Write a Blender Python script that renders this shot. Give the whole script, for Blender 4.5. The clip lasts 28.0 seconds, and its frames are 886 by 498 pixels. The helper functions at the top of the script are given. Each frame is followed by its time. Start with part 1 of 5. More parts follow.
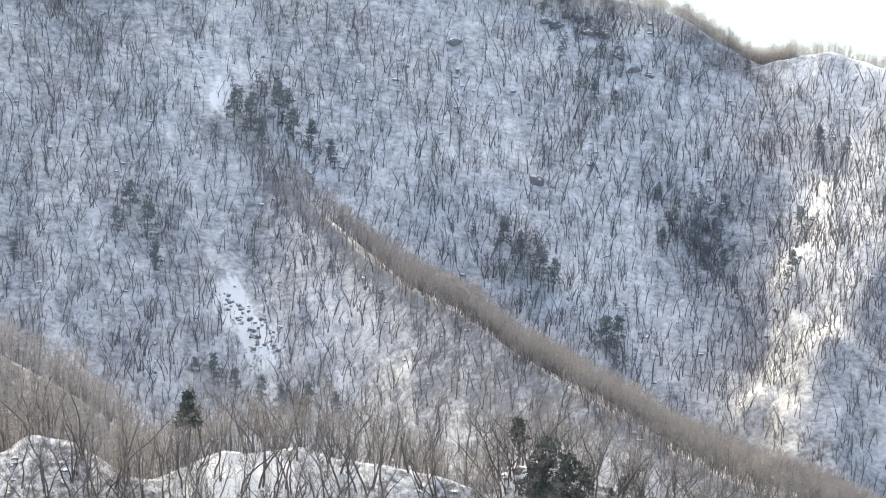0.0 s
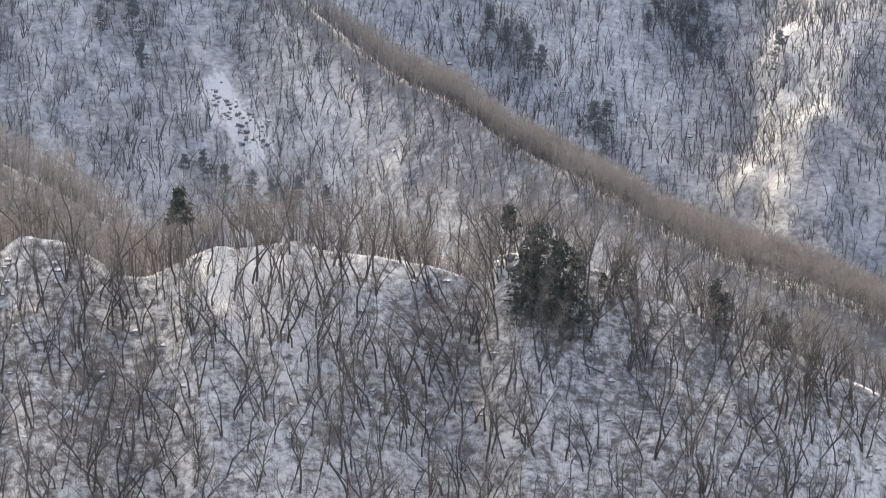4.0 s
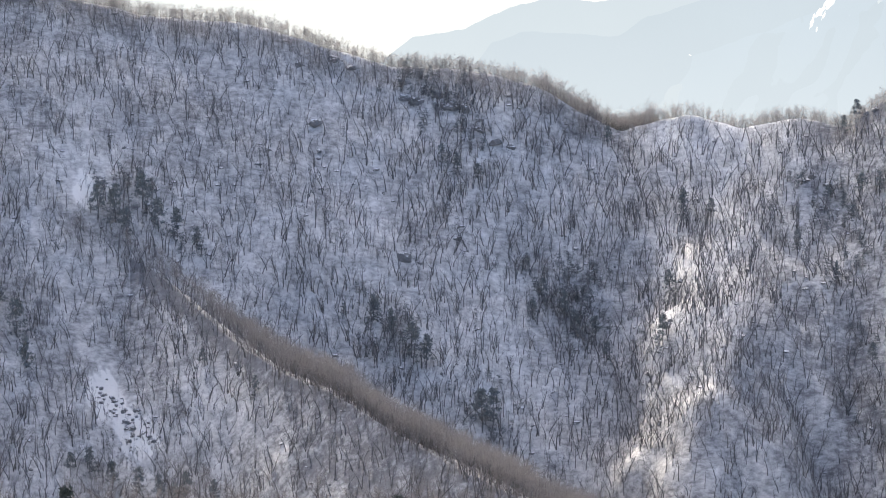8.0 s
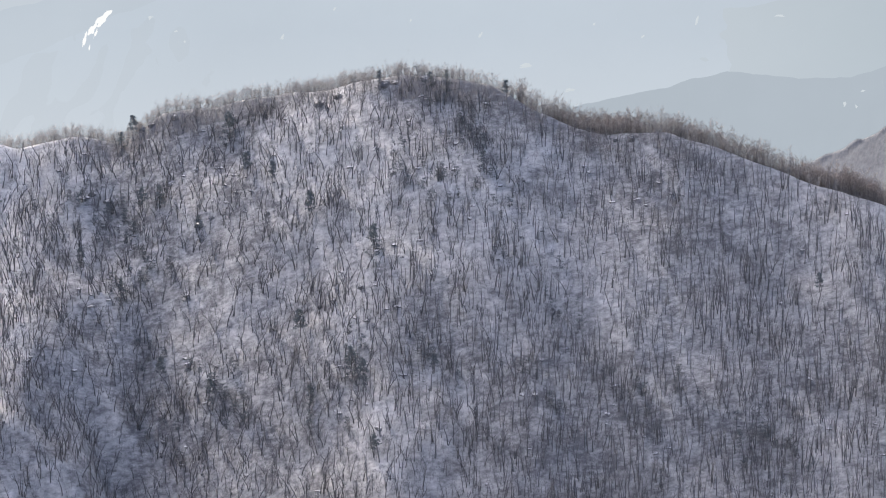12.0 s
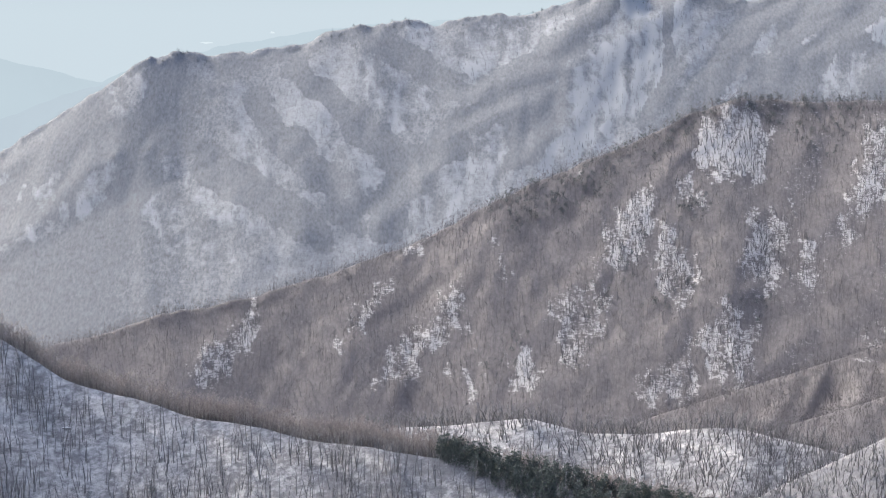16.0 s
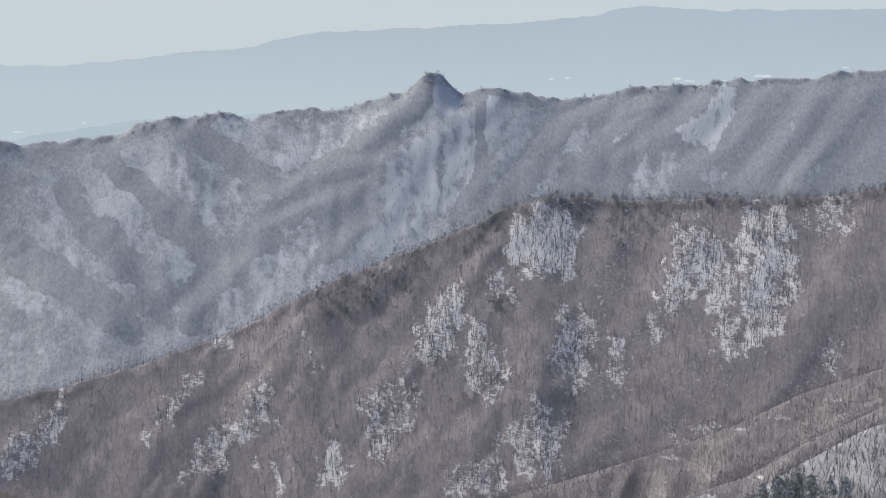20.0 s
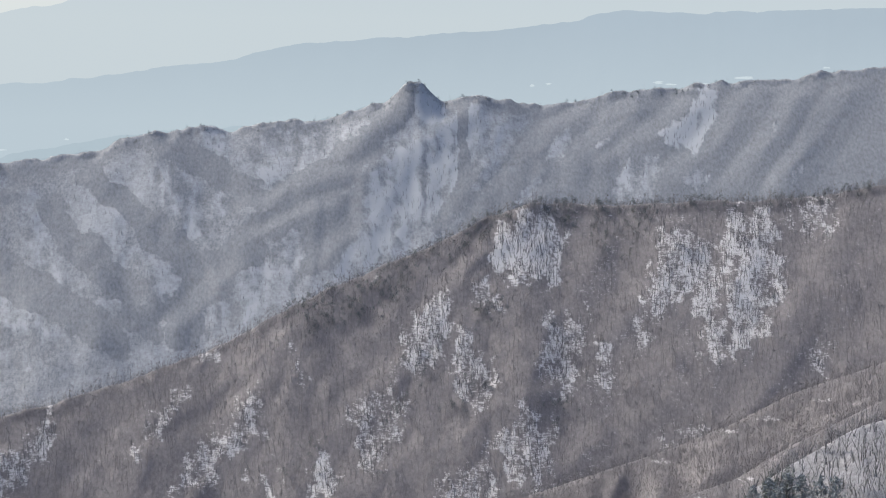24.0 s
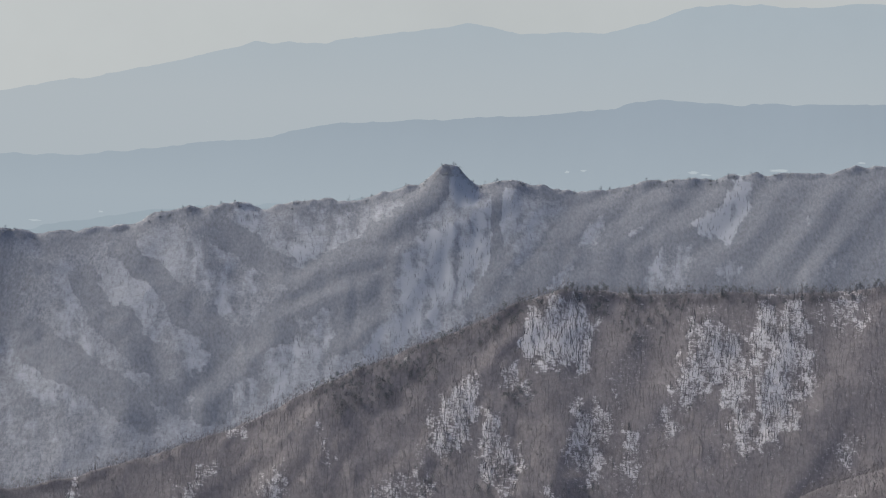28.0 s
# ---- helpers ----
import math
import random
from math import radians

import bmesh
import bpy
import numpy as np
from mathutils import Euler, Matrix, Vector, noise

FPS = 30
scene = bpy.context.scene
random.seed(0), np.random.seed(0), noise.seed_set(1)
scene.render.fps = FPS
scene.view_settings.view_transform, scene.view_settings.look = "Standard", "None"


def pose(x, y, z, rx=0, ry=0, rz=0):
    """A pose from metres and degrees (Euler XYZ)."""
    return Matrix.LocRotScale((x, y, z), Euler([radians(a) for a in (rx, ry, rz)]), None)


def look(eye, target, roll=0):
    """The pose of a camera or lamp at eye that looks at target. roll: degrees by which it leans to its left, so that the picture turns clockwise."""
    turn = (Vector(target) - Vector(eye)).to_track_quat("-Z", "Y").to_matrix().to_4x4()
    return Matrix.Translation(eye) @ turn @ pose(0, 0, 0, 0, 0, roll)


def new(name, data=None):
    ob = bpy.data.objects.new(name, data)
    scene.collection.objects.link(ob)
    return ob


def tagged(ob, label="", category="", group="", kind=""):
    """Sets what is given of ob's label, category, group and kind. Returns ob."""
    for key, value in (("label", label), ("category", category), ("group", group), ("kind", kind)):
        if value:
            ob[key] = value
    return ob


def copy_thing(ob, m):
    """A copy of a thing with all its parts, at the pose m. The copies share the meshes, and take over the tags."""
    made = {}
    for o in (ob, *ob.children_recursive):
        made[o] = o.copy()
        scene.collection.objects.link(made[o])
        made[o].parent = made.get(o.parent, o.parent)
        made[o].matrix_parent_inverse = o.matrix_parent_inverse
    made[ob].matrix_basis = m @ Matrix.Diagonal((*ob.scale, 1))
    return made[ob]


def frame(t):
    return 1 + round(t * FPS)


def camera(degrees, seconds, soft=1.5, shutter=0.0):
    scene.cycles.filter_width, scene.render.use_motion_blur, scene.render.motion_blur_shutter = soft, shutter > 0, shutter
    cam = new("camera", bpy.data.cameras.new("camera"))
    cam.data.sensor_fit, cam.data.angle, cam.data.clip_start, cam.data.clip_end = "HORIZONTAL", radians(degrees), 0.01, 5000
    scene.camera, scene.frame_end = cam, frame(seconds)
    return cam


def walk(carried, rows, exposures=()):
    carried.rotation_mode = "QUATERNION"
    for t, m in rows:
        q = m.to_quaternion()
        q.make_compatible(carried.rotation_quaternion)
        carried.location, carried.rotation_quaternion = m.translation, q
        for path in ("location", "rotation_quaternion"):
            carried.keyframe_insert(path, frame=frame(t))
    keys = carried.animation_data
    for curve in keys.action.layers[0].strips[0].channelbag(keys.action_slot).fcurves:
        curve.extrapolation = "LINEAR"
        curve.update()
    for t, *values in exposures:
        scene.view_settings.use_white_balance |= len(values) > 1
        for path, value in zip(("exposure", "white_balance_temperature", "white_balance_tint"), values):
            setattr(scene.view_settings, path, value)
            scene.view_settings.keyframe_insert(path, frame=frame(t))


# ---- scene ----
import itertools

# ---- camera: a long lens on a summit, turned by hand ----
EYE = Vector((0.0, 0.0, 1150.0))
cam = camera(16.24, 28.0, soft=1.1)
# seconds, heading to the right of +y, tilt, roll (degrees)
TURNS = [(0, -0.526, -12.779, 1.921), (0.5, 0.281, -11.223, 1.400), (1, 2.030, -10.538, 1.173), (1.5, 2.891, -10.886, 0.597),
         (2, 2.694, -12.202, 0.510), (2.5, 1.448, -14.544, 0.117), (4.5, -0.775, -16.693, 0.640), (5, -1.477, -15.122, 0.704),
         (5.5, -1.731, -13.129, 0.217), (6, -1.464, -11.905, -0.145), (6.5, -1.369, -11.485, -0.062), (7, -1.391, -11.325, -0.118),
         (7.5, -0.814, -11.480, -0.401), (8, 1.924, -11.303, -0.526), (8.5, 4.668, -11.086, -0.982), (9, 6.620, -11.413, -1.068),
         (9.5, 7.781, -11.378, -0.826), (10, 8.905, -10.938, -0.750), (10.5, 10.358, -10.908, -0.105), (11, 12.341, -11.043, -0.382),
         (11.5, 13.760, -11.109, -0.552), (13.5, 20.196, -11.104, -1.119), (14, 21.462, -11.321, -1.227), (14.5, 24.226, -11.851, -1.736),
         (15, 26.705, -11.401, -1.436), (15.5, 30.021, -10.706, -0.895), (16, 33.756, -9.818, -0.018), (16.5, 36.557, -9.017, 0.273),
         (17, 37.547, -8.613, 0.320), (17.5, 38.163, -8.364, -0.403), (18, 38.757, -8.118, -0.705), (18.5, 38.922, -7.728, 0.493),
         (19, 38.500, -7.439, 1.012), (19.5, 37.928, -7.751, 0.877), (20, 37.271, -8.041, 1.271), (20.5, 36.012, -8.362, 1.404),
         (21, 34.522, -8.727, 0.622), (21.5, 33.553, -8.903, 0.058), (22, 35.753, -8.243, -0.281), (22.5, 37.518, -7.765, -0.456),
         (24.5, 37.391, -7.821, 0.429), (25, 37.259, -7.574, 0.996), (25.5, 37.280, -7.260, 1.516), (26, 37.145, -7.371, 2.134),
         (26.5, 36.825, -7.226, 2.338), (27, 37.072, -7.002, 2.241), (27.5, 37.448, -6.563, 1.498), (28, 36.942, -6.358, 1.736)]


def aim(az, el):
    a, e = radians(az), radians(el)
    return Vector((math.sin(a) * math.cos(e), math.cos(a) * math.cos(e), math.sin(e)))


EXPOSURE = [(0.0, 2.7, 7250, 0), (1.0, 1.9, 7000, 6), (2.0, 1.62, 6800, 5), (4.7, 2.5, 7500, 4), (5.0, 2.55, 7300, 1), (6.0, 2.5, 7050, 3), (7.0, 2.1, 6850, 4), (8.0, 2.03, 6900, 7), (10.0, 1.87, 6800, 9), (11.0, 1.75, 6800, 10),
            (14.0, 1.7, 6700, 10), (15.0, 1.88, 6700, 8), (16.0, 2.0, 6600, 6), (17.0, 1.95, 6500, 5), (18.0, 1.66, 6500, 5), (19.0, 1.7, 6500, 5), (21.0, 1.65, 6500, 5), (22.0, 1.7, 6500, 5), (25.0, 1.7, 6500, 5), (26.0, 1.75, 6500, 6), (27.0, 1.45, 6500, 7), (28.0, 1.22, 6500, 7)]
walk(cam, [(t, look(EYE, EYE + aim(a, e), r)) for t, a, e, r in TURNS],
     exposures=EXPOSURE)

# ---- sky and sun: hazy, the sun high ahead and to the left ----
SUN_AZ, SUN_EL = -14.0, 37.0
world = bpy.data.worlds.new("sky")
scene.world = world
world.use_nodes = True
wn, wl = world.node_tree.nodes, world.node_tree.links
sky = wn.new("ShaderNodeTexSky")
sky.sky_type = "NISHITA"
sky.sun_disc = False
sky.sun_elevation = radians(SUN_EL)
sky.sun_rotation = radians(SUN_AZ)
sky.altitude = 900
sky.air_density, sky.dust_density, sky.ozone_density = 0.45, 6.0, 1.0
wl.new(sky.outputs[0], wn["Background"].inputs[0])
wn["Background"].inputs[1].default_value = 0.15
sun_data = bpy.data.lights.new("sun", "SUN")
sun_data.energy, sun_data.angle, sun_data.color = 1.25, radians(5.0), (1.0, 0.95, 0.87)
sun = new("sun", sun_data)
sun.matrix_world = look(EYE + aim(SUN_AZ, SUN_EL) * 400, EYE)


# ---- noise on arrays ----
def vnoise(x, y, seed=0):
    xi, yi = np.floor(x), np.floor(y)
    fx, fy = x - xi, y - yi
    fx, fy = fx * fx * (3 - 2 * fx), fy * fy * (3 - 2 * fy)

    def hsh(a, b):
        v = np.sin(a * 127.1 + b * 311.7 + seed * 74.7) * 43758.5453
        return v - np.floor(v)
    top = hsh(xi, yi) * (1 - fx) + hsh(xi + 1, yi) * fx
    low = hsh(xi, yi + 1) * (1 - fx) + hsh(xi + 1, yi + 1) * fx
    return (top * (1 - fy) + low * fy) * 2 - 1


def fbm(x, y, seed=0, octaves=4):
    total, amp = 0.0, 1.0
    for k in range(octaves):
        total = total + amp * vnoise(x * 2 ** k + 13.7 * k, y * 2 ** k, seed + k)
        amp *= 0.5
    return total


def ridged(x, y, seed=0):
    return 1 - 2 * np.abs(vnoise(x, y, seed)) + 0.5 * (1 - 2 * np.abs(vnoise(2.1 * x, 2.1 * y, seed + 5)))


# ---- materials ----
def material(name):
    m = bpy.data.materials.new(name)
    m.use_nodes = True
    n, l = m.node_tree.nodes, m.node_tree.links
    return m, n, l, n["Principled BSDF"]


def tex(n, l, scale, detail=4.0, rough=0.6, stretch=None, where="Object", turn=0.0):
    c = n.new("ShaderNodeTexCoord")
    t = n.new("ShaderNodeTexNoise")
    t.inputs["Scale"].default_value, t.inputs["Detail"].default_value, t.inputs["Roughness"].default_value = scale, detail, rough
    if stretch:
        mp = n.new("ShaderNodeMapping")
        mp.vector_type = "TEXTURE"
        mp.inputs["Scale"].default_value = tuple(1 / v for v in stretch)
        mp.inputs["Rotation"].default_value = (0, 0, radians(-turn))
        l.new(c.outputs[where], mp.inputs[0])
        l.new(mp.outputs[0], t.inputs["Vector"])
    else:
        l.new(c.outputs[where], t.inputs["Vector"])
    return t.outputs[0]


def ramp(n, l, fac, stops):
    r = n.new("ShaderNodeValToRGB")
    el = r.color_ramp.elements
    while len(el) < len(stops):
        el.new(0.5)
    for e, (p, c) in zip(el, stops):
        e.position, e.color = p, (*(c if len(c) == 3 else c * 3), 1)
    l.new(fac, r.inputs[0])
    return r.outputs[0]


def mix(n, l, fac, a, b, how="MIX"):
    m = n.new("ShaderNodeMix")
    m.data_type, m.blend_type = "RGBA", how
    for k, v in ((0, fac), (6, a), (7, b)):
        if isinstance(v, (int, float)):
            m.inputs[k].default_value = v
        elif isinstance(v, tuple):
            m.inputs[k].default_value = (*v, 1)
        else:
            l.new(v, m.inputs[k])
    return m.outputs[2]


def maths(n, l, op, a, b=0.0):
    m = n.new("ShaderNodeMath")
    m.operation = op
    for k, v in ((0, a), (1, b)):
        if isinstance(v, (int, float)):
            m.inputs[k].default_value = v
        else:
            l.new(v, m.inputs[k])
    return m.outputs[0]


def bump(n, l, bs, height, strength, dist):
    b = n.new("ShaderNodeBump")
    b.inputs["Strength"].default_value, b.inputs["Distance"].default_value = strength, dist
    l.new(height, b.inputs["Height"])
    l.new(b.outputs[0], bs.inputs["Normal"])


def ground_material(name, snow, litter, rock, edge, grain, streak=None, ragged=1.5, relief=0.1):
    """Snow over leaf litter and rock: the mesh's own 'snow' attribute says how much lies there."""
    m, n, l, bs = material(name)
    at = n.new("ShaderNodeAttribute")
    at.attribute_name = "snow"
    big = tex(n, l, grain * 0.25, 5)
    fine = tex(n, l, grain, 6, 0.7, (1.0, streak, streak), turn=36.0) if streak else tex(n, l, grain, 6, 0.7, (0.75, 1.0, 1.3))
    dirt = mix(n, l, tex(n, l, grain * 0.5, 4), litter, rock)
    dirt = mix(n, l, 1.0, dirt, ramp(n, l, fine, [(0.3, (0.6,)), (0.75, (1.3,))]), "MULTIPLY")
    s = maths(n, l, "ADD", at.outputs["Fac"], maths(n, l, "MULTIPLY", maths(n, l, "SUBTRACT", fine, 0.5), ragged))
    s = maths(n, l, "ADD", s, maths(n, l, "MULTIPLY", maths(n, l, "SUBTRACT", big, 0.5), min(0.8, 0.8 * ragged)))
    if streak:
        ledges = tex(n, l, grain * 1.6, 4, 0.65, (0.35, 0.35, 2.2), turn=36.0)
        s = maths(n, l, "ADD", s, maths(n, l, "MULTIPLY", maths(n, l, "SUBTRACT", ledges, 0.5), 0.75 * ragged))
    cover = ramp(n, l, s, [(0.5 - edge, (0.0,)), (0.5 + edge, (1.0,))])
    white = mix(n, l, big, tuple(0.86 * c for c in snow), snow)
    l.new(mix(n, l, cover, dirt, white), bs.inputs["Base Color"])
    bs.inputs["Roughness"].default_value = 0.85
    bump(n, l, bs, fine, relief if streak else 0.6, 0.5 / grain)
    return m


def plain_material(name, dark, light, scale, rough=0.85, stretch=None, bumpy=0.4, wrap=0.0):
    """wrap: how much light round, thin twigs pass on from the side turned away."""
    m, n, l, bs = material(name)
    f = tex(n, l, scale, 5, 0.65, stretch)
    info = n.new("ShaderNodeObjectInfo")
    geo = n.new("ShaderNodeNewGeometry")
    var = maths(n, l, "ADD", maths(n, l, "MULTIPLY", geo.outputs["Random Per Island"], 0.5), maths(n, l, "MULTIPLY", info.outputs["Random"], 0.25))
    colour = mix(n, l, maths(n, l, "ADD", maths(n, l, "MULTIPLY", f, 0.5), maths(n, l, "SUBTRACT", var, 0.15)), dark, light)
    l.new(colour, bs.inputs["Base Color"])
    if wrap:
        tr, both = n.new("ShaderNodeBsdfTranslucent"), n.new("ShaderNodeMixShader")
        both.inputs[0].default_value = wrap
        l.new(colour, tr.inputs[0])
        l.new(bs.outputs[0], both.inputs[1])
        l.new(tr.outputs[0], both.inputs[2])
        l.new(both.outputs[0], n["Material Output"].inputs[0])
    bs.inputs["Roughness"].default_value = rough
    bump(n, l, bs, f, bumpy, 0.3 / scale)
    return m


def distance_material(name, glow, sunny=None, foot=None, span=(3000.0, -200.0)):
    """A far range seen through miles of haze: a plain backdrop, the air's light painted in as its own glow.
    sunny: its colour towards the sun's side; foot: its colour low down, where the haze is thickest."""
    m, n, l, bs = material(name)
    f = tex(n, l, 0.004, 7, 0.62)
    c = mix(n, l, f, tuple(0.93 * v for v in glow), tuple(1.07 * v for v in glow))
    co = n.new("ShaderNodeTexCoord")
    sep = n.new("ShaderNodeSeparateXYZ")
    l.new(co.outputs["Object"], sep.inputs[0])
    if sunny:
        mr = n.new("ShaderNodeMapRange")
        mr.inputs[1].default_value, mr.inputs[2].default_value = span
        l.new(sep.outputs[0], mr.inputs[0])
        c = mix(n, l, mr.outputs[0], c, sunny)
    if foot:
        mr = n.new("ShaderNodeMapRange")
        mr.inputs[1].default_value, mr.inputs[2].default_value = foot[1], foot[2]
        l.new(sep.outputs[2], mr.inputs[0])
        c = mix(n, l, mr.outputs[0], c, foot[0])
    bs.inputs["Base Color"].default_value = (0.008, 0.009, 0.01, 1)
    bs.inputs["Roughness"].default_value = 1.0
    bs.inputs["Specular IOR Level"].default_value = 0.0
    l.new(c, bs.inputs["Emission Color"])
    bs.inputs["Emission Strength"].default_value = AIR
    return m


# strength of the glow that stands for haze on the backdrops
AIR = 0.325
SNOW = (0.82, 0.81, 0.81)
m_near = ground_material("snow_over_leaf_litter_near", (0.76, 0.745, 0.725), (0.165, 0.14, 0.127), (0.25, 0.24, 0.24), 0.2, 1.1, None, 1.9)
m_main = ground_material("snow_over_leaf_litter", (0.8, 0.775, 0.745), (0.185, 0.177, 0.178), (0.27, 0.266, 0.272), 0.24, 0.7, None, 0.8)
m_brown = ground_material("brown_slope_with_snow", (0.4, 0.383, 0.37), (0.11, 0.097, 0.097), (0.142, 0.128, 0.128), 0.2, 0.52, 0.45, 2.2)
# far range: haze put into the colours, grey-blue with little contrast
m_range = ground_material("hazed_far_slope", (0.26, 0.27, 0.283), (0.128, 0.135, 0.149), (0.138, 0.146, 0.16), 0.2, 0.36, 0.4, 0.5, 0.03)
m_valley = ground_material("valley_floor", SNOW, (0.16, 0.13, 0.11), (0.25, 0.24, 0.23), 0.2, 0.8)
m_bark = plain_material("grey_bark", (0.075, 0.071, 0.072), (0.15, 0.144, 0.144), 2.0, stretch=(1, 1, 0.25))
m_twig = plain_material("bare_twigs", (0.135, 0.12, 0.113), (0.265, 0.238, 0.223), 1.0, wrap=0.1)
# greyer and bluer than the near twigs: haze mixed into the colour
m_twig_slope = plain_material("grey_twigs", (0.2, 0.192, 0.194), (0.34, 0.328, 0.33), 1.0)
# crest and skyline wood: paler copies, sun and haze put into the colour
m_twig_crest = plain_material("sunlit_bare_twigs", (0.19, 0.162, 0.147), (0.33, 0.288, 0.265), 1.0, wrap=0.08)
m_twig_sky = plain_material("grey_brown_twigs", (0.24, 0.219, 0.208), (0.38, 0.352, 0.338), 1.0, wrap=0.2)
m_twig_spur = plain_material("brown_grey_twigs", (0.2, 0.181, 0.17), (0.31, 0.283, 0.266), 1.0, wrap=0.1)
m_bark_pale = plain_material("sunlit_pale_bark", (0.1, 0.09, 0.086), (0.2, 0.182, 0.174), 2.0, stretch=(1, 1, 0.25))
m_bark_near = plain_material("dark_bark", (0.035, 0.031, 0.03), (0.10, 0.09, 0.084), 4.0, stretch=(1, 1, 0.25))
m_needle_far = plain_material("pine_needles_far", (0.075, 0.085, 0.083), (0.125, 0.136, 0.13), 2.0)
m_twig_far = plain_material("bare_twigs_far", (0.11, 0.099, 0.099), (0.178, 0.161, 0.159), 0.5)
# far range's twigs, haze painted into their colour
m_twig_range = plain_material("hazed_twigs_far", (0.122, 0.127, 0.139), (0.162, 0.168, 0.181), 0.5)
# paler, bluer copy of the near needles, to carry the haze
m_needle = plain_material("pine_needles", (0.115, 0.129, 0.133), (0.2, 0.216, 0.216), 3.0)
m_needle_near = plain_material("dark_pine_needles", (0.034, 0.041, 0.035), (0.085, 0.096, 0.078), 3.0)


# ---- meshes from arrays ----
def mesh_of(name, verts, faces, mats, which=None, smooth=False):
    """verts (n, 3), faces (m, 3 or 4), which: material of each face."""
    me = bpy.data.meshes.new(name)
    k = faces.shape[1]
    me.vertices.add(len(verts))
    me.vertices.foreach_set("co", np.ascontiguousarray(verts, dtype=np.float32).ravel())
    me.loops.add(faces.size)
    me.loops.foreach_set("vertex_index", np.ascontiguousarray(faces, dtype=np.int32).ravel())
    me.polygons.add(len(faces))
    me.polygons.foreach_set("loop_start", np.arange(0, faces.size, k, dtype=np.int32))
    for m in mats:
        me.materials.append(m)
    if which is not None:
        me.polygons.foreach_set("material_index", np.ascontiguousarray(which, dtype=np.int32))
    me.polygons.foreach_set("use_smooth", np.full(len(faces), smooth))
    me.update(calc_edges=True)
    return me


def grid_faces(rows, cols):
    i = np.arange(rows * cols).reshape(rows, cols)
    return np.stack([i[:-1, :-1].ravel(), i[:-1, 1:].ravel(), i[1:, 1:].ravel(), i[1:, :-1].ravel()], 1)


# ---- ridges: a crest given by heading, height angle and range; slopes fall from it on both sides ----
class Ridge:
    def __init__(self, crest, near, far, rough, seed, gully=(0, 1, 0), turn=None, soft=0.12, edge=0.12):
        c = np.array(crest, dtype=float)
        self.az, self.el, self.r = c[:, 0], c[:, 1], c[:, 2]
        self.near, self.far, self.rough, self.seed = math.tan(radians(near)), math.tan(radians(far)), rough, seed
        self.gully, self.turn, self.soft, self.edge = gully, turn, soft, edge
        self.lines, self.fade, self.bare_crest, self.thin_right, self.crag = [], 0.0, 0.0, 0.0, 0.0
        self.faces, self.aprons, self.frayed, self.full, self.lip = [], [], 0.5, 0.78, None
        self.bands, self.bumps, self.patches, self.base_snow, self.aspect, self.mottle = [], [], [], 0.6, 0.0, 0.0

    def top(self, az):
        r = np.interp(az, self.az, self.r)
        e = sum(np.interp(az + k * self.soft, self.az, self.el) for k in (-1, 0, 1)) / 3
        return r, EYE.z + r * np.tan(np.radians(e))

    def height(self, az, d):
        """The ground d metres this side of the crest (below 0: beyond it)."""
        r, z = self.top(az)
        across = np.radians(az) * r
        if self.fade:
            e = sum(np.interp(az + k * 0.28, self.az, self.el) for k in range(-4, 5)) / 9
            z = z + (EYE.z + r * np.tan(np.radians(e)) - z) * np.clip(d / self.fade, 0, 1)
            e = sum(np.interp(az + k * 0.55, self.az, self.el) for k in range(-6, 7)) / 13
            z = z + (EYE.z + r * np.tan(np.radians(e)) - z) * np.clip((d - self.fade) / 120, 0, 1)
        size, wide, lean = self.gully
        if self.turn is not None:
            lean = lean * np.tanh((az - self.turn) / 2.5)
        grow = np.clip(np.abs(d) / (wide * 0.8), 0, 1)
        bend = 0.35 * wide * vnoise(across / (wide * 1.7), d / (wide * 1.7), self.seed + 9)
        g = size * grow * ridged((across + lean * d + bend) / wide, d / (wide * 3.5), self.seed) * np.where(d > 0, 1, 0.4)
        fine = self.rough * fbm(across / 14, d / 14, self.seed + 20) * np.clip(np.abs(d) / 12 + self.edge, 0, 1)
        fine = fine + self.crag * fbm(across / 16, d / 16, self.seed + 27) * np.exp(-(d / 14) ** 2)
        fall = np.where(d > 0, d * self.near, -d * self.far + 0.0025 * d * d)
        lift = 0.0
        for baz, bd, wa, wd, h, ln in self.bumps:
            lift = lift + h * np.exp(-((az - baz + ln * (d - bd)) / wa) ** 2 - ((d - bd) / wd) ** 4)
        side = 0.0
        for xa, da, xb, db, wide_l, h in self.lines:
            t = np.clip(((across - xa) * (xb - xa) + (d - da) * (db - da)) / ((xb - xa) ** 2 + (db - da) ** 2), 0, 1)
            off = np.hypot(across - xa - t * (xb - xa), d - da - t * (db - da)) + 0.16 * wide_l * fbm(across / wide_l * 1.6, d / wide_l * 1.6, self.seed + 15, 3)
            side = np.maximum(side, h * np.clip(1 - np.abs(off) / wide_l, 0, 1) ** 1.1 * np.clip(d / 45, 0, 1))
        lift = lift + side
        for a1, d1, a2, d2, half, gain in self.aprons:
            t = np.clip((d - d1) / (d2 - d1), 0, 1)
            u = (az - a1 - (a2 - a1) * t) / half + 0.35 * vnoise(az * 1.3, d / 13, self.seed + 33)
            lift = lift + gain * (d2 - d1) * t * t * (2 - t) * np.exp(-np.abs(u) ** 2.6) * np.exp(-(np.maximum(d - d2, 0) / 65) ** 2)
        return z - fall + g + fine + lift

    def ribs(self, chains, wide, high):
        """Side ridges: each a chain of sighted points (heading, height angle) from the crest downwards."""
        found = []
        for chain in chains:
            foot = [(float(np.radians(a) * self.top(a)[0]), self.down(a, e - math.degrees(0.75 * high / float(self.top(a)[0])))) for a, e in chain]
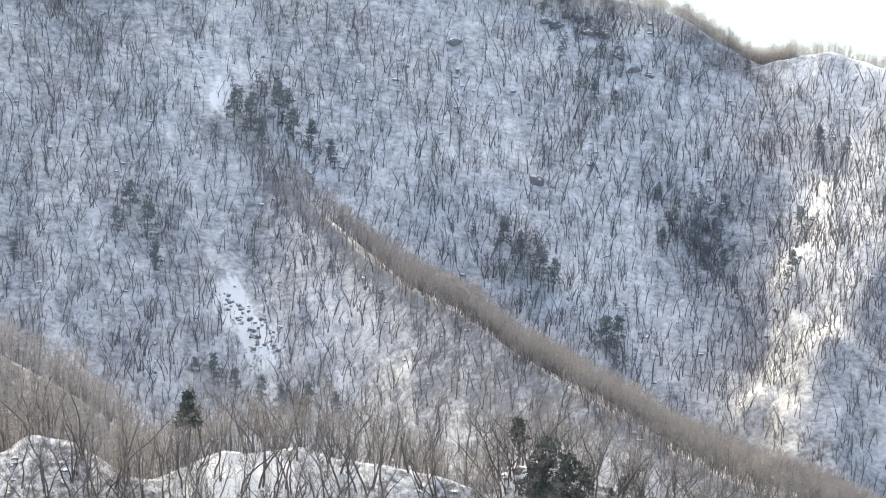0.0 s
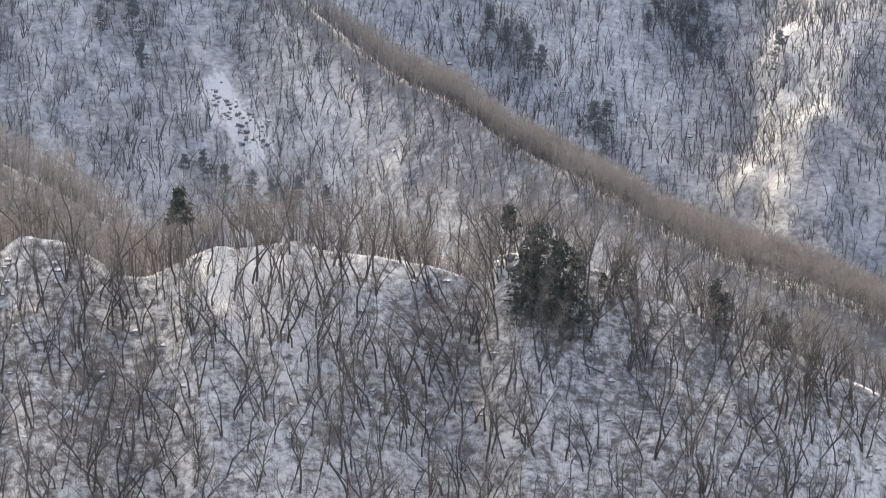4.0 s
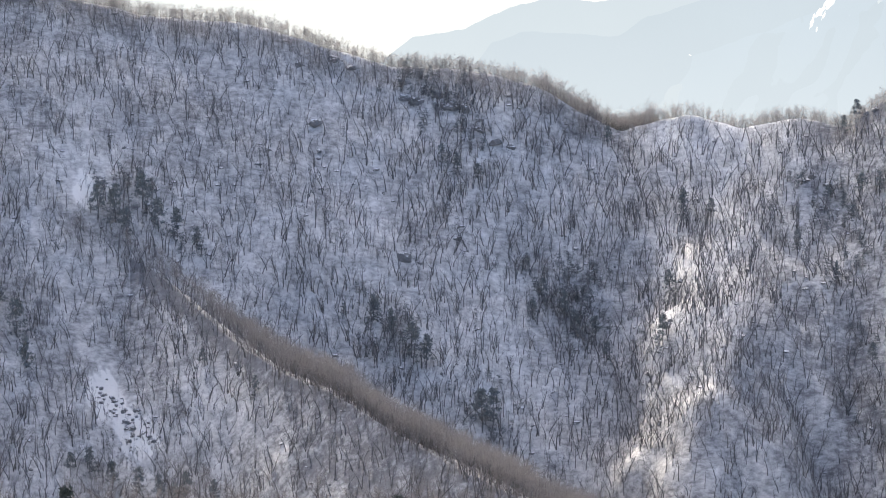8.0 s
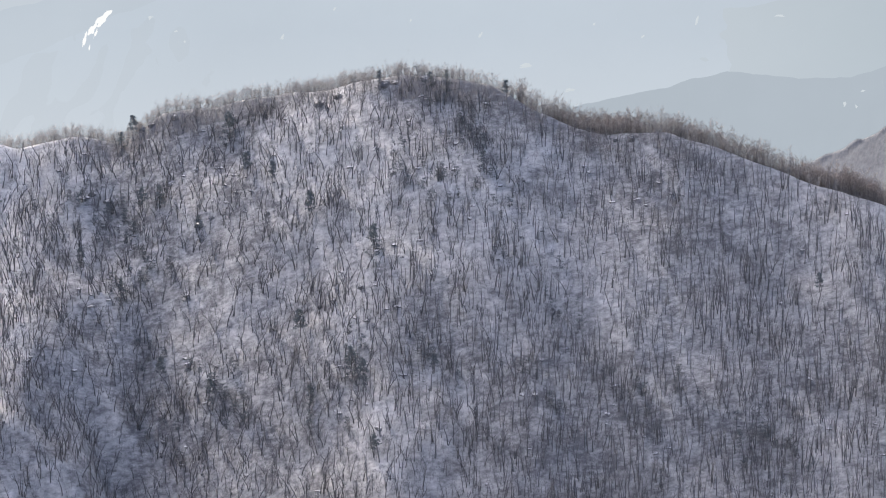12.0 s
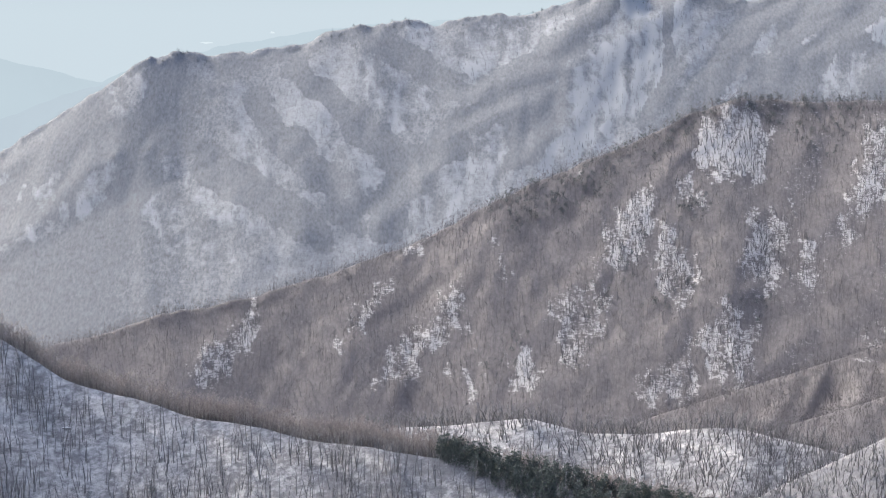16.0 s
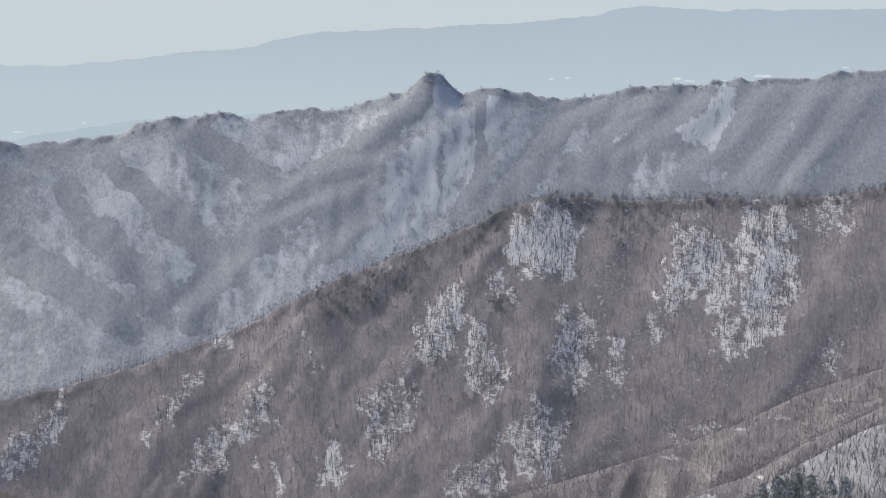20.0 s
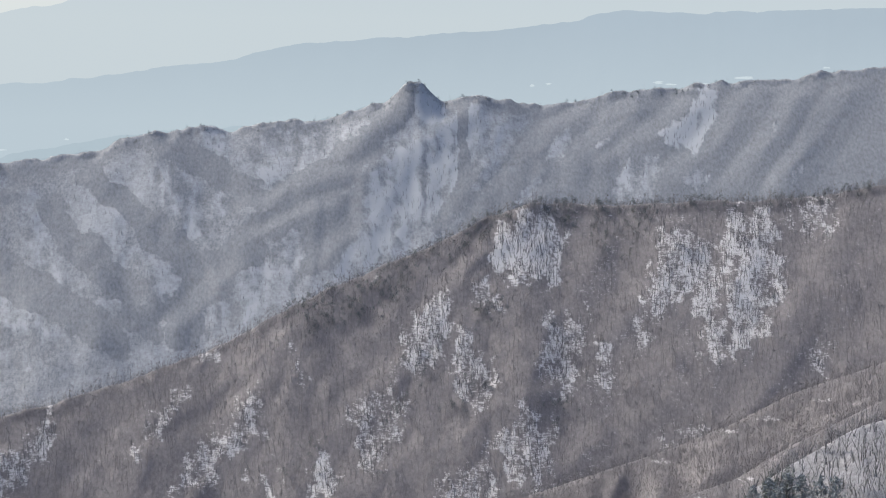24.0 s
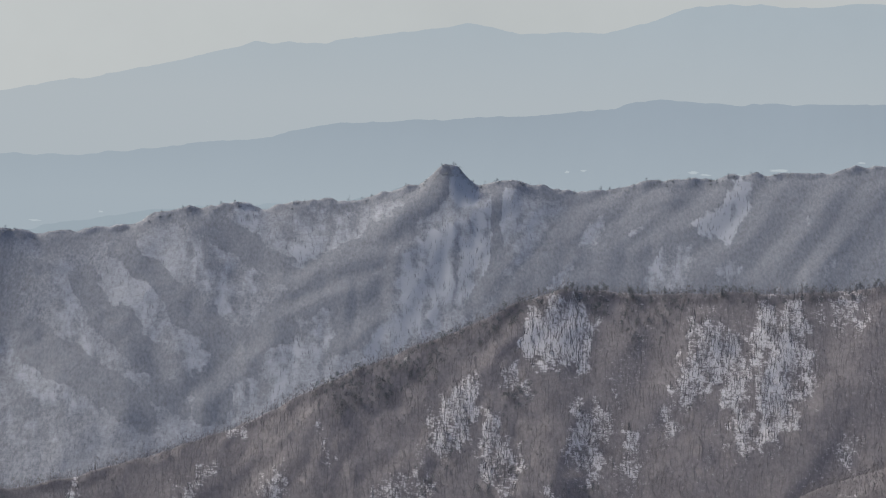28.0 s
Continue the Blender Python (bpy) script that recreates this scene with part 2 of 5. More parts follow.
            found += [(*p, *q, wide, high) for p, q in zip(foot[:-1], foot[1:])]
        self.lines += found

    def point(self, az, d):
        r = self.top(az)[0] - d
        a = np.radians(az)
        return np.stack([r * np.sin(a), r * np.cos(a), self.height(az, d)], -1)

    def down(self, az, el, deepest=450.0):
        """How far below the crest the sight line at heading az and height angle el meets the slope."""
        d = np.linspace(0, deepest, 1600)
        p = self.point(np.full(d.shape, float(az)), d)
        e = np.degrees(np.arctan2(p[:, 2] - EYE.z, np.hypot(p[:, 0], p[:, 1])))
        e = np.minimum.accumulate(e)
        return float(d[np.argmin(np.abs(e - el))])

    def at(self, az, el):
        return Vector(self.point(np.array(float(az)), np.array(self.down(az, el))))

    def snow(self, az, d):
        p = self.point(az, d)
        el = np.degrees(np.arctan2(p[..., 2] - EYE.z, np.hypot(p[..., 0], p[..., 1])))
        r = self.top(az)[0]
        wide = self.gully[1]
        s = np.full(np.shape(az), self.base_snow, dtype=float)
        if self.aspect:
            e = np.degrees(0.06 * wide / r)
            tilt = (self.height(az - e, d) - self.height(az + e, d)) / (0.12 * wide)
            s = s + np.clip(self.aspect * tilt, -0.22, 0.3)
        s = s + self.mottle * fbm(np.radians(az) * r / (wide * 0.8), d / (wide * 0.8), self.seed + 40, 3)
        if self.bare_crest:
            s = s - 0.6 * np.exp(-(d / self.bare_crest) ** 2) - self.thin_right * np.clip((az - 37.4) / 1.2, 0, 1) - 0.3 * np.clip((31.5 - az) / 4, 0, 1)
        if self.lip:
            open_lip = sum(np.exp(-((az - a) / half) ** 4) for a, half in self.lip)
            s = s - 0.35 * np.exp(-(d / 6) ** 2) * (1 - np.clip(open_lip, 0, 1))
        for paz, pe, wa, we, v, lean in self.patches:
            wob = 0.4 * fbm(az * 2.5 / wa, el * 2.5 / we, self.seed + 3, 3)
            w = np.exp(-(((az - paz - lean * (el - pe)) / wa) ** 2 + ((el - pe) / we) ** 2 + wob).clip(0) ** 2)
            w = np.clip(w, 0, 1) * np.clip(0.85 + 0.45 * vnoise(az * 9 / wa, el * 2.5 / we, self.seed + 6), 0, 1)
            s = s * (1 - w) + v * w
        for v, corners in self.faces:
            c = np.array(corners)
            lo, hi = c.min(0) - 0.25, c.max(0) + 0.25
            near = (az > lo[0]) & (az < hi[0]) & (el > lo[1]) & (el < hi[1])
            x, y = az[near], el[near]
            x, y = x + 0.07 * fbm(x * 5, y * 5, self.seed + 51, 4), y + 0.09 * fbm(x * 7, y * 3, self.seed + 52, 4)
            away, odd = np.full(x.shape, 9.0), np.zeros(x.shape, bool)
            for p, q in zip(c, np.roll(c, -1, 0)):
                t = np.clip(((x - p[0]) * (q[0] - p[0]) + (y - p[1]) * (q[1] - p[1])) / ((q - p) ** 2).sum(), 0, 1)
                away = np.minimum(away, np.hypot(x - p[0] - t * (q[0] - p[0]), y - p[1] - t * (q[1] - p[1])))
                odd ^= ((p[1] > y) != (q[1] > y)) & (x < (q[0] - p[0]) * (y - p[1]) / (q[1] - p[1] + 1e-9) + p[0])
            w = np.clip(np.where(odd, away, -away) / (0.06 + 0.13 * self.frayed) + 0.5 + self.frayed * fbm(x * 8, y * 4, self.seed + 55, 3), 0, 1)
            deep = v * (self.full + 0.5 * vnoise(x * 11, y * 2.0, self.seed + 53) + 0.28 * vnoise(x * 6, y * 9, self.seed + 54))
            s[near] = s[near] * (1 - w) + deep * w
        for a1, e1, a2, e2, half in self.bands:
            t = np.clip(((az - a1) * (a2 - a1) + (el - e1) * (e2 - e1)) / ((a2 - a1) ** 2 + (e2 - e1) ** 2), 0, 1)
            off = np.hypot(az - a1 - t * (a2 - a1), el - e1 - t * (e2 - e1)) + 0.55 * half * fbm(az * 2.6, el * 2.6, self.seed + 8, 4)
            w = np.clip((half - off) / (0.25 * half) + 0.5, 0, 1)
            s = s * (1 - w) - 0.3 * w
        return s

    def build(self, name, label, mat, az0, az1, step, depths, category="mountain"):
        az = np.arange(az0, az1 + step / 2, step)
        A, Dd = np.meshgrid(az, np.array(depths, dtype=float))
        p = self.point(A, Dd)
        me = mesh_of(name, p.reshape(-1, 3), grid_faces(*A.shape), [mat], smooth=True)
        at = me.attributes.new("snow", "FLOAT", "POINT")
        at.data.foreach_set("value", self.snow(A, Dd).astype(np.float32).ravel())
        return tagged(new(name, me), label, category, kind="structure")


def steps(*runs):
    """Depths: (from, to, spacing) runs in a row, without doubles."""
    out = []
    for a, b, s in runs:
        out += list(np.arange(a, b, s))
    return out + [runs[-1][1]]


near_ridge = Ridge([(-15.89, -16.0, 345), (-9.9, -16.55, 336), (-9.25, -16.48, 335), (-8.82, -16.58, 335), (-8.28, -16.34, 334), (-7.96, -16.38, 334), (-7.54, -16.54, 333), (-7.11, -16.71, 333), (-6.79, -16.92, 332), (-6.41, -17.05, 332), (-6.04, -17.07, 331), (-5.6, -16.91, 331), (-4.95, -16.58, 330), (-4.62, -16.48, 330), (-4.19, -16.53, 331), (-2.99, -16.44, 332), (-2.56, -16.61, 332), (-1.69, -16.71, 333)] + [(-0.6, -16.94, 334), (0.17, -17.09, 335), (0.5, -17.24, 335), (0.76, -16.93, 335), (1.14, -16.71, 336), (1.41, -16.65, 336), (1.68, -16.73, 336), (2.23, -16.86, 337), (2.89, -17.05, 337), (3.77, -17.33, 338), (4.43, -17.52, 338), (5.42, -17.93, 339), (6.86, -18.48, 341), (7.83, -18.89, 342), (11.0, -20.0, 350), (14.01, -20.8, 360)],
                   31, 22, 1.0, 3, (0.9, 16, 0.3), edge=0.85)
shoulder = Ridge([(-17.88, -10.8, 470), (-9.19, -14.69, 442), (-8.56, -15.0, 436), (-8.14, -15.23, 433), (-7.62, -15.5, 429), (-6.88, -15.98, 423), (-6.24, -16.51, 418), (-5.6, -16.99, 413), (-2.5, -20.0, 395)],
                 30, 30, 0.5, 8, (1.0, 20, 0.2))
spur = Ridge([(-17.9, -5.0, 852), (-13.9, -5.55, 850), (-9.9, -6.6, 838), (-7.9, -8.2, 815), (-5.9, -9.9, 791), (-5.0, -10.75, 781), (-4.25, -11.17, 777), (-3.23, -11.83, 760), (-2.19, -12.79, 738), (-1.14, -13.55, 712), (-0.08, -13.99, 692), (0.99, -14.73, 672), (2.06, -15.3, 655), (3.03, -15.78, 642), (4.14, -16.4, 629), (5.23, -16.82, 618), (7.06, -17.35, 605), (12.02, -19.2, 580)],
             35.8, 9, 0.8, 12, (1.6, 34, 0.35), edge=0.5)
main_ridge = Ridge([(-17.88, -5.2, 850), (-5.3, -6.41, 850), (-3.77, -6.86, 850), (-1.47, -7.2, 850), (-0.15, -7.56, 850), (0.94, -7.92, 850), (1.55, -7.98, 850), (2.66, -8.06, 850), (3.39, -8.2, 850), (3.88, -8.39, 850), (4.49, -8.75, 850),
                    (5.15, -9.08, 850), (6.5, -8.86, 848), (7.43, -9.06, 846), (8.49, -8.86, 844), (9.38, -8.93, 842), (10.17, -8.52, 840), (11, -8.48, 836), (12.38, -8.21, 830)] + [
                    (13.43, -8.12, 826), (14.48, -7.92, 820), (15.43, -7.87, 815), (16.27, -8.08, 810), (17.11, -8.61, 805), (18.3, -8.94, 800), (19.54, -9.0, 794),
                    (21.14, -9.6, 786), (22.5, -10.04, 778), (23.65, -10.24, 770), (24.85, -10.92, 762), (25.66, -11.47, 756), (26.57, -12.05, 750), (27.67, -12.46, 744),
                    (29.09, -12.88, 736), (31.35, -13.3, 724), (32.7, -13.5, 716), (34.0, -13.75, 712), (36.0, -14.2, 702), (38.4, -14.65, 690), (42, -15.6, 675), (48, -17.5, 655)],
                   36, 27, 1.0, 31, (1.5, 44, -0.95), edge=0.7)
band = Ridge([(23.98, -14.6, 880), (29.96, -13.6, 872), (32.85, -13.1, 868), (33.94, -13.07, 866), (35.34, -12.92, 864), (36.49, -13.2, 862), (37.68, -13.2, 860), (38.31, -13.1, 860), (39.24, -13.05, 858),
              (39.92, -13.2, 856), (41.92, -13.6, 850), (49.89, -14.5, 840)], 24, 30, 0.8, 44, (1.5, 30, 0.2))
knob = Ridge([(35.94, -16.5, 690), (39.92, -14.2, 700), (42.11, -13.15, 706), (43.05, -12.6, 708), (43.36, -12.25, 710), (43.91, -11.85, 712), (45.33, -11.02, 716), (46.81, -10.61, 720), (53.88, -8.5, 740)],
             30, 30, 0.8, 51, (1.5, 26, -0.2))
brown_mountain = Ridge([(18, -13.6, 1950), (27.42, -11.27, 2050), (28.48, -10.98, 2065), (30.19, -10.7, 2090), (31.89, -10.15, 2120), (33.27, -9.69, 2150), (34.7, -8.94, 2180), (36.22, -8.26, 2220),
                        (37.92, -7.55, 2260), (38.44, -7.23, 2280), (39.07, -7.04, 2290), (39.8, -7.03, 2300), (40.85, -7.05, 2300), (41.9, -6.98, 2300), (42.94, -6.97, 2300), (44.39, -6.84, 2310),
                        (45.7, -6.62, 2320), (53.88, -5.6, 2350)], 27, 33, 0.7, 62, (2.5, 110, 0.75))
peak_range = Ridge([(12.02, -13.5, 3250), (22.42, -9.45, 3350), (23.38, -8.97, 3370), (24.66, -8.49, 3390), (25.82, -7.79, 3410), (26.78, -7.19, 3430), (27.7, -6.65, 3450), (28.17, -6.33, 3460),
                    (28.86, -6.12, 3480), (29.53, -6.21, 3490), (31.2, -6.03, 3510), (31.62, -5.78, 3520), (32.57, -5.67, 3530), (33.11, -5.56, 3540), (33.62, -5.68, 3545)] + [(34.24, -5.52, 3550),
                    (35.39, -5.46, 3560), (36.43, -5.17, 3570), (36.74, -4.93, 3575), (36.93, -4.8, 3578), (37.13, -4.8, 3580), (37.26, -4.9, 3582), (37.52, -5.16, 3585), (38.22, -5.02, 3590),
                    (39.14, -5.2, 3600), (39.96, -5.17, 3610), (41.13, -4.88, 3620), (41.76, -4.91, 3625), (42.28, -4.79, 3630), (43.93, -4.7, 3640), (44.54, -4.56, 3650), (45.64, -4.48, 3660), (55.87, -4.1, 3700)],
                   28, 35, 0.3, 73, (1.4, 150, 0.8), turn=34.5, soft=0.04)

foot_ridge = Ridge([(29.96, -16, 1400), (35.94, -13.6, 1440), (37.74, -12.88, 1460), (40.39, -12.02, 1490), (41.98, -11.47, 1510), (43.02, -11.03, 1520), (44.06, -10.48, 1535), (45.79, -9.86, 1555), (53.88, -7.2, 1640)],
                   22, 30, 1.2, 66, (5, 60, 0.6))
low_foot_ridge = Ridge([(33.94, -15.5, 1120), (38.93, -13.4, 1160), (41.47, -12.62, 1185), (43.04, -12.07, 1200), (44.08, -11.42, 1210), (45.81, -10.53, 1230), (53.88, -8, 1300)],
                       22, 30, 1.0, 67, (4, 50, 0.6))
near_ridge.base_snow, shoulder.base_snow, spur.base_snow, main_ridge.base_snow, band.base_snow, knob.base_snow = 0.5, 0.18, 0.46, 0.45, 0.36, 0.0
brown_mountain.base_snow, peak_range.base_snow, foot_ridge.base_snow, low_foot_ridge.base_snow = -0.05, 0.68, -0.15, -0.15
peak_range.crag, brown_mountain.crag, main_ridge.crag, near_ridge.crag = 2.6, 1.3, 0.6, 0.45
peak_range.mottle, peak_range.fade, peak_range.bare_crest, peak_range.thin_right = 0.12, 60.0, 22.0, 0.55
brown_mountain.aspect, peak_range.aspect, main_ridge.mottle, spur.mottle, brown_mountain.mottle, near_ridge.mottle = 1.6, 3.2, 0.1, 0.14, 0.1, 0.12

main_ridge.fade = 30.0
peak_range.frayed, brown_mountain.frayed, peak_range.full, brown_mountain.full, spur.full = 0.55, 1.1, 0.9, 0.82, 1.0
# where snow lies open up to the crest: heading, half-width
main_ridge.lip = [(-1.5, 4.6), (4.4, 1.3), (7.2, 1.8), (13.5, 1.1), (24.5, 6.5)]
spur.lip = [(9.5, 4.5)]
# shallow hollows on the mountainside: heading, depth, half-width, half-length, height, lean
main_ridge.bumps = [(3.5, 60, 0.7, 60, -2, 0.01), (9.2, 50, 0.9, 60, -2, 0.0)]
# snow: heading, height angle, half-width, half-height, how much, lean
# extra snow along the sunlit ribs puts part of their sunlight into the colour
main_ridge.patches = [(19.8, -10.3, 2.6, 1.2, 0.33, -0.3), (10.6, -10.6, 1.9, 1.9, 0.34, 0.0), (4.6, -10.6, 0.9, 1.2, 0.56, 0.0), (26.0, -14.0, 8.5, 3.6, 0.36, 0.0), (6.7, -12.0, 1.05, 2.2, 0.64, 0.3), (13.8, -11.9, 0.6, 1.1, 0.55, 0.0), (14.1, -14.6, 0.55, 1.0, 0.55, 0.0), (13.2, -9.2, 0.9, 0.5, 0.55, 0.0), (32.0, -15.6, 4.5, 2.0, 0.22, 0.0),
                      (6.3, -9.4, 0.8, 0.35, 0.72, 0.0), (-4.75, -10.05, 0.2, 0.3, 1.1, 0.0)]
# second patch: thinner snow darkens the spur's sunward face by colour
spur.patches = [(-7.0, -12.0, 2.6, 3.2, 0.45, -0.5), (0.6, -15.2, 2.6, 1.3, 0.24, -0.6)]
spur.faces = [(1.3, [(-4.91, -13.6), (-4.4, -13.52), (-4.12, -14.11), (-3.61, -14.41), (-3.54, -14.83), (-3.99, -15.02), (-4.33, -14.45), (-4.69, -14.0)])]
near_ridge.patches = [(-8.3, -18.6, 3.0, 1.5, 0.45, 0.0), (4.6, -18.9, 2.9, 1.2, 0.42, -0.5), (-1.5, -19.8, 1.6, 0.7, 0.46, 0.0), (-3.9, -17.2, 1.6, 0.6, 1.15, 0.0), (1.0, -16.8, 0.35, 0.35, 1.2, 0.0)]
foot_ridge.patches = [(42.9, -11.2, 0.3, 0.06, 0.8, 0.0), (43.6, -10.95, 0.22, 0.05, 0.8, 0.0), (41.6, -11.75, 0.2, 0.06, 0.7, 0.0), (44.6, -10.6, 0.2, 0.05, 0.7, 0.0)]
low_foot_ridge.patches = [(42.3, -12.45, 0.25, 0.06, 0.8, 0.0), (43.3, -12.05, 0.2, 0.05, 0.7, 0.0)]
# dark wooded gullies of the far range, their shade put into the colour too: from, to (heading, height angle),
# half-width
peak_range.bands = [(30.2, -7.09, 30.83, -7.81, 0.2), (30.83, -7.81, 31.46, -8.48, 0.2), (31.46, -8.48, 32.2, -9.36, 0.2), (31.13, -6.51, 31.81, -7.13, 0.17), (31.81, -7.13, 32.5, -7.8, 0.17), (32.5, -7.8, 32.87, -8.21, 0.17), (32.16, -5.67, 32.79, -6.13, 0.15), (32.79, -6.13, 33.42, -6.56, 0.15), (33.42, -6.56, 34.27, -7.02, 0.15), (29.38, -8.23, 30.42, -8.95, 0.17), (30.42, -8.95, 31.47, -9.67, 0.17), (35.72, -6.24, 34.27, -7.38, 0.22), (34.27, -7.38, 33.44, -8.15, 0.22), (33.44, -8.15, 32.51, -9.35, 0.22), (36.7, -5.23, 36.34, -5.71, 0.24), (36.34, -5.71, 35.72, -6.45, 0.24), (35.72, -6.45, 34.9, -7.19, 0.24), (37.92, -5.36, 37.93, -6.56, 0.1), (37.93, -6.56, 37.43, -7.51, 0.1)]
peak_range.bands += [(39.68, -5.31, 38.55, -7.03, 0.23), (40.62, -5.19, 39.91, -6.6, 0.17), (41.45, -4.98, 40.43, -6.81, 0.19), (43.21, -4.85, 42.83, -6.77, 0.27), (44.24, -4.73, 43.66, -6.65, 0.23), (45.37, -4.66, 44.79, -6.32, 0.31), (26.39, -7.69, 25.65, -8.71, 0.15), (28.48, -6.79, 28.05, -7.72, 0.15), (28.79, -7.72, 31.19, -9.2, 0.15), (28.26, -8.24, 27.19, -9.67, 0.19), (27.02, -7.39, 26.27, -8.41, 0.15)]

# side ridges and the snowy faces between them
peak_range.ribs([[(38.11, -5.11), (37.7, -5.52), (37.18, -5.84), (36.56, -6.25), (36.12, -6.51), (36.04, -7.48), (35.44, -8.17)], [(35.72, -6.45), (35.05, -6.64), (34.58, -6.88), (34.16, -7.17)], [(35.53, -7.08), (34.9, -7.33), (34.28, -7.56), (33.75, -7.8), (33.66, -8.3), (33.19, -8.83), (32.67, -9.35)], [(36.69, -5.07), (36.34, -5.6), (35.72, -6.21)], [(29.69, -7.15), (30.21, -7.97), (31.04, -8.59), (31.73, -9.2)], [(31.45, -7.34), (31.92, -7.91), (32.19, -8.68)], [(32.17, -5.98), (32.54, -7.07), (33.55, -7.94)]], 42, 3.2)
peak_range.ribs([[(29.07, -8.13), (29.8, -8.59), (31.15, -9.52)], [(33.1, -5.66), (33.52, -6.22), (34.26, -6.47)], [(38.74, -5.39), (38.29, -6.39), (38.04, -6.76)], [(39.94, -5.46), (39.49, -5.94), (38.46, -6.86)], [(41.04, -5.33), (40.63, -5.81), (40.02, -6.24)], [(42.48, -4.87), (42.07, -5.3), (41.62, -5.71), (40.65, -6.23)], [(43.2, -4.95), (42.72, -5.9), (42.01, -6.55)]], 42, 3.2)
peak_range.ribs([[(44.14, -5.03), (43.65, -5.77), (43.16, -6.61)], [(44.96, -5.0), (44.47, -5.69), (43.78, -6.59)], [(26.24, -7.86), (25.82, -8.11), (25.28, -8.46), (24.64, -8.85), (24.21, -9.41)], [(27.71, -8.05), (27.28, -8.3), (26.74, -8.78), (25.99, -9.41), (25.03, -9.77)], [(28.55, -8.01), (29.18, -8.2), (30.21, -9.24)], [(26.99, -7.2), (26.56, -7.76), (26.33, -8.64)], [(28.38, -8.69), (29.05, -9.27), (30.2, -9.97)]], 42, 3.2)
peak_range.faces += [(0.85, [(38.11, -5.15), (38.05, -6.14), (37.83, -6.77), (37.32, -7.51), (36.39, -8.05), (36.04, -7.64), (36.15, -6.51), (36.97, -5.93), (37.7, -5.52)]), (0.65, [(34.85, -7.35), (34.92, -8.39), (34.51, -9.02), (33.04, -9.45), (32.62, -9.37), (33.24, -8.72), (33.66, -8.3), (33.73, -7.8), (34.28, -7.54)]), (0.7, [(38.53, -5.34), (38.85, -5.6), (38.5, -6.44), (38.24, -6.34), (38.33, -5.82)]), (0.68, [(39.94, -5.46), (39.83, -6.09), (39.39, -6.36), (39.03, -6.48), (39.59, -5.89)]), (0.6, [(38.25, -6.86), (39.08, -6.48), (39.51, -6.72), (38.99, -7.1), (38.15, -7.07)]), (0.63, [(29.69, -7.15), (30.1, -7.5), (30.36, -7.97), (31.2, -8.64), (31.73, -9.24), (31.15, -9.36), (30.32, -8.75), (29.9, -8.02)])]
peak_range.faces += [(0.65, [(31.35, -7.39), (31.78, -7.49), (32.19, -8.42), (32.14, -8.79), (31.67, -8.43)]), (0.65, [(32.06, -5.93), (32.69, -6.13), (33.06, -6.96), (33.6, -7.68), (33.55, -7.99), (32.91, -7.69), (32.28, -7.07)]), (0.67, [(29.07, -8.13), (29.69, -8.52), (30.42, -9.06), (31.21, -9.52), (30.11, -9.57), (29.07, -9.06)]), (0.65, [(33.0, -5.71), (34.04, -5.75), (34.46, -6.0), (34.26, -6.47), (33.52, -6.22)]), (0.59, [(33.43, -6.69), (33.95, -6.86), (33.65, -7.52), (33.22, -7.16)]), (0.59, [(34.45, -5.58), (35.87, -5.64), (35.72, -6.03), (34.89, -6.41), (34.51, -6.0)])]
peak_range.faces += [(0.85, [(42.22, -4.88), (42.6, -4.92), (42.53, -5.7), (42.2, -6.04), (41.73, -5.85), (41.6, -5.69), (42.07, -5.3)]), (0.62, [(40.62, -6.23), (41.58, -6.12), (41.45, -6.93), (40.62, -6.99)]), (0.72, [(42.37, -6.37), (42.55, -6.45), (42.38, -6.72), (41.97, -6.83), (42.01, -6.55)]), (0.62, [(43.67, -6.49), (44.18, -6.25), (44.14, -6.58), (43.77, -6.75)]), (0.6, [(40.73, -5.7), (40.69, -5.91), (40.12, -6.24), (40.17, -6.03)]), (0.65, [(41.03, -5.31), (41.09, -5.43), (40.86, -5.67), (40.83, -5.49)])]
peak_range.faces += [(0.55, [(44.37, -5.66), (44.67, -5.47), (44.62, -5.61), (44.39, -5.78)]), (0.55, [(43.59, -5.51), (43.75, -5.82), (43.49, -5.83)]), (1.6, [(34.15, -6.5), (34.26, -6.46), (34.36, -6.5), (34.34, -6.54), (34.22, -6.55)]), (0.63, [(26.05, -8.03), (25.95, -8.94), (25.26, -9.15), (24.61, -9.13), (24.7, -8.78), (25.39, -8.39)]), (0.61, [(26.22, -7.91), (26.69, -7.73), (26.63, -8.34), (26.34, -9.08), (26.15, -8.84)]), (0.54, [(27.73, -8.05), (27.82, -8.78), (27.26, -9.18), (25.98, -9.62), (25.24, -9.78), (26.42, -9.16), (27.28, -8.3)])]
peak_range.faces += [(0.61, [(28.28, -8.14), (29.07, -8.16), (29.85, -8.71), (30.27, -9.24), (29.89, -9.36), (28.95, -8.78)]), (0.49, [(28.38, -8.69), (29.07, -9.24), (28.62, -9.63), (28.1, -9.2)]), (0.49, [(28.51, -9.73), (29.15, -9.53), (30.15, -9.88), (29.35, -10.18)]), (0.49, [(24.29, -10.02), (24.98, -9.83), (25.02, -10.16), (24.49, -10.25)]), (-0.2, [(24.95, -9.14), (25.66, -9.1), (25.59, -9.47), (24.96, -9.45)]), (0.49, [(27.53, -6.75), (28.37, -6.35), (28.58, -6.71), (28.15, -7.23), (27.72, -7.42)])]
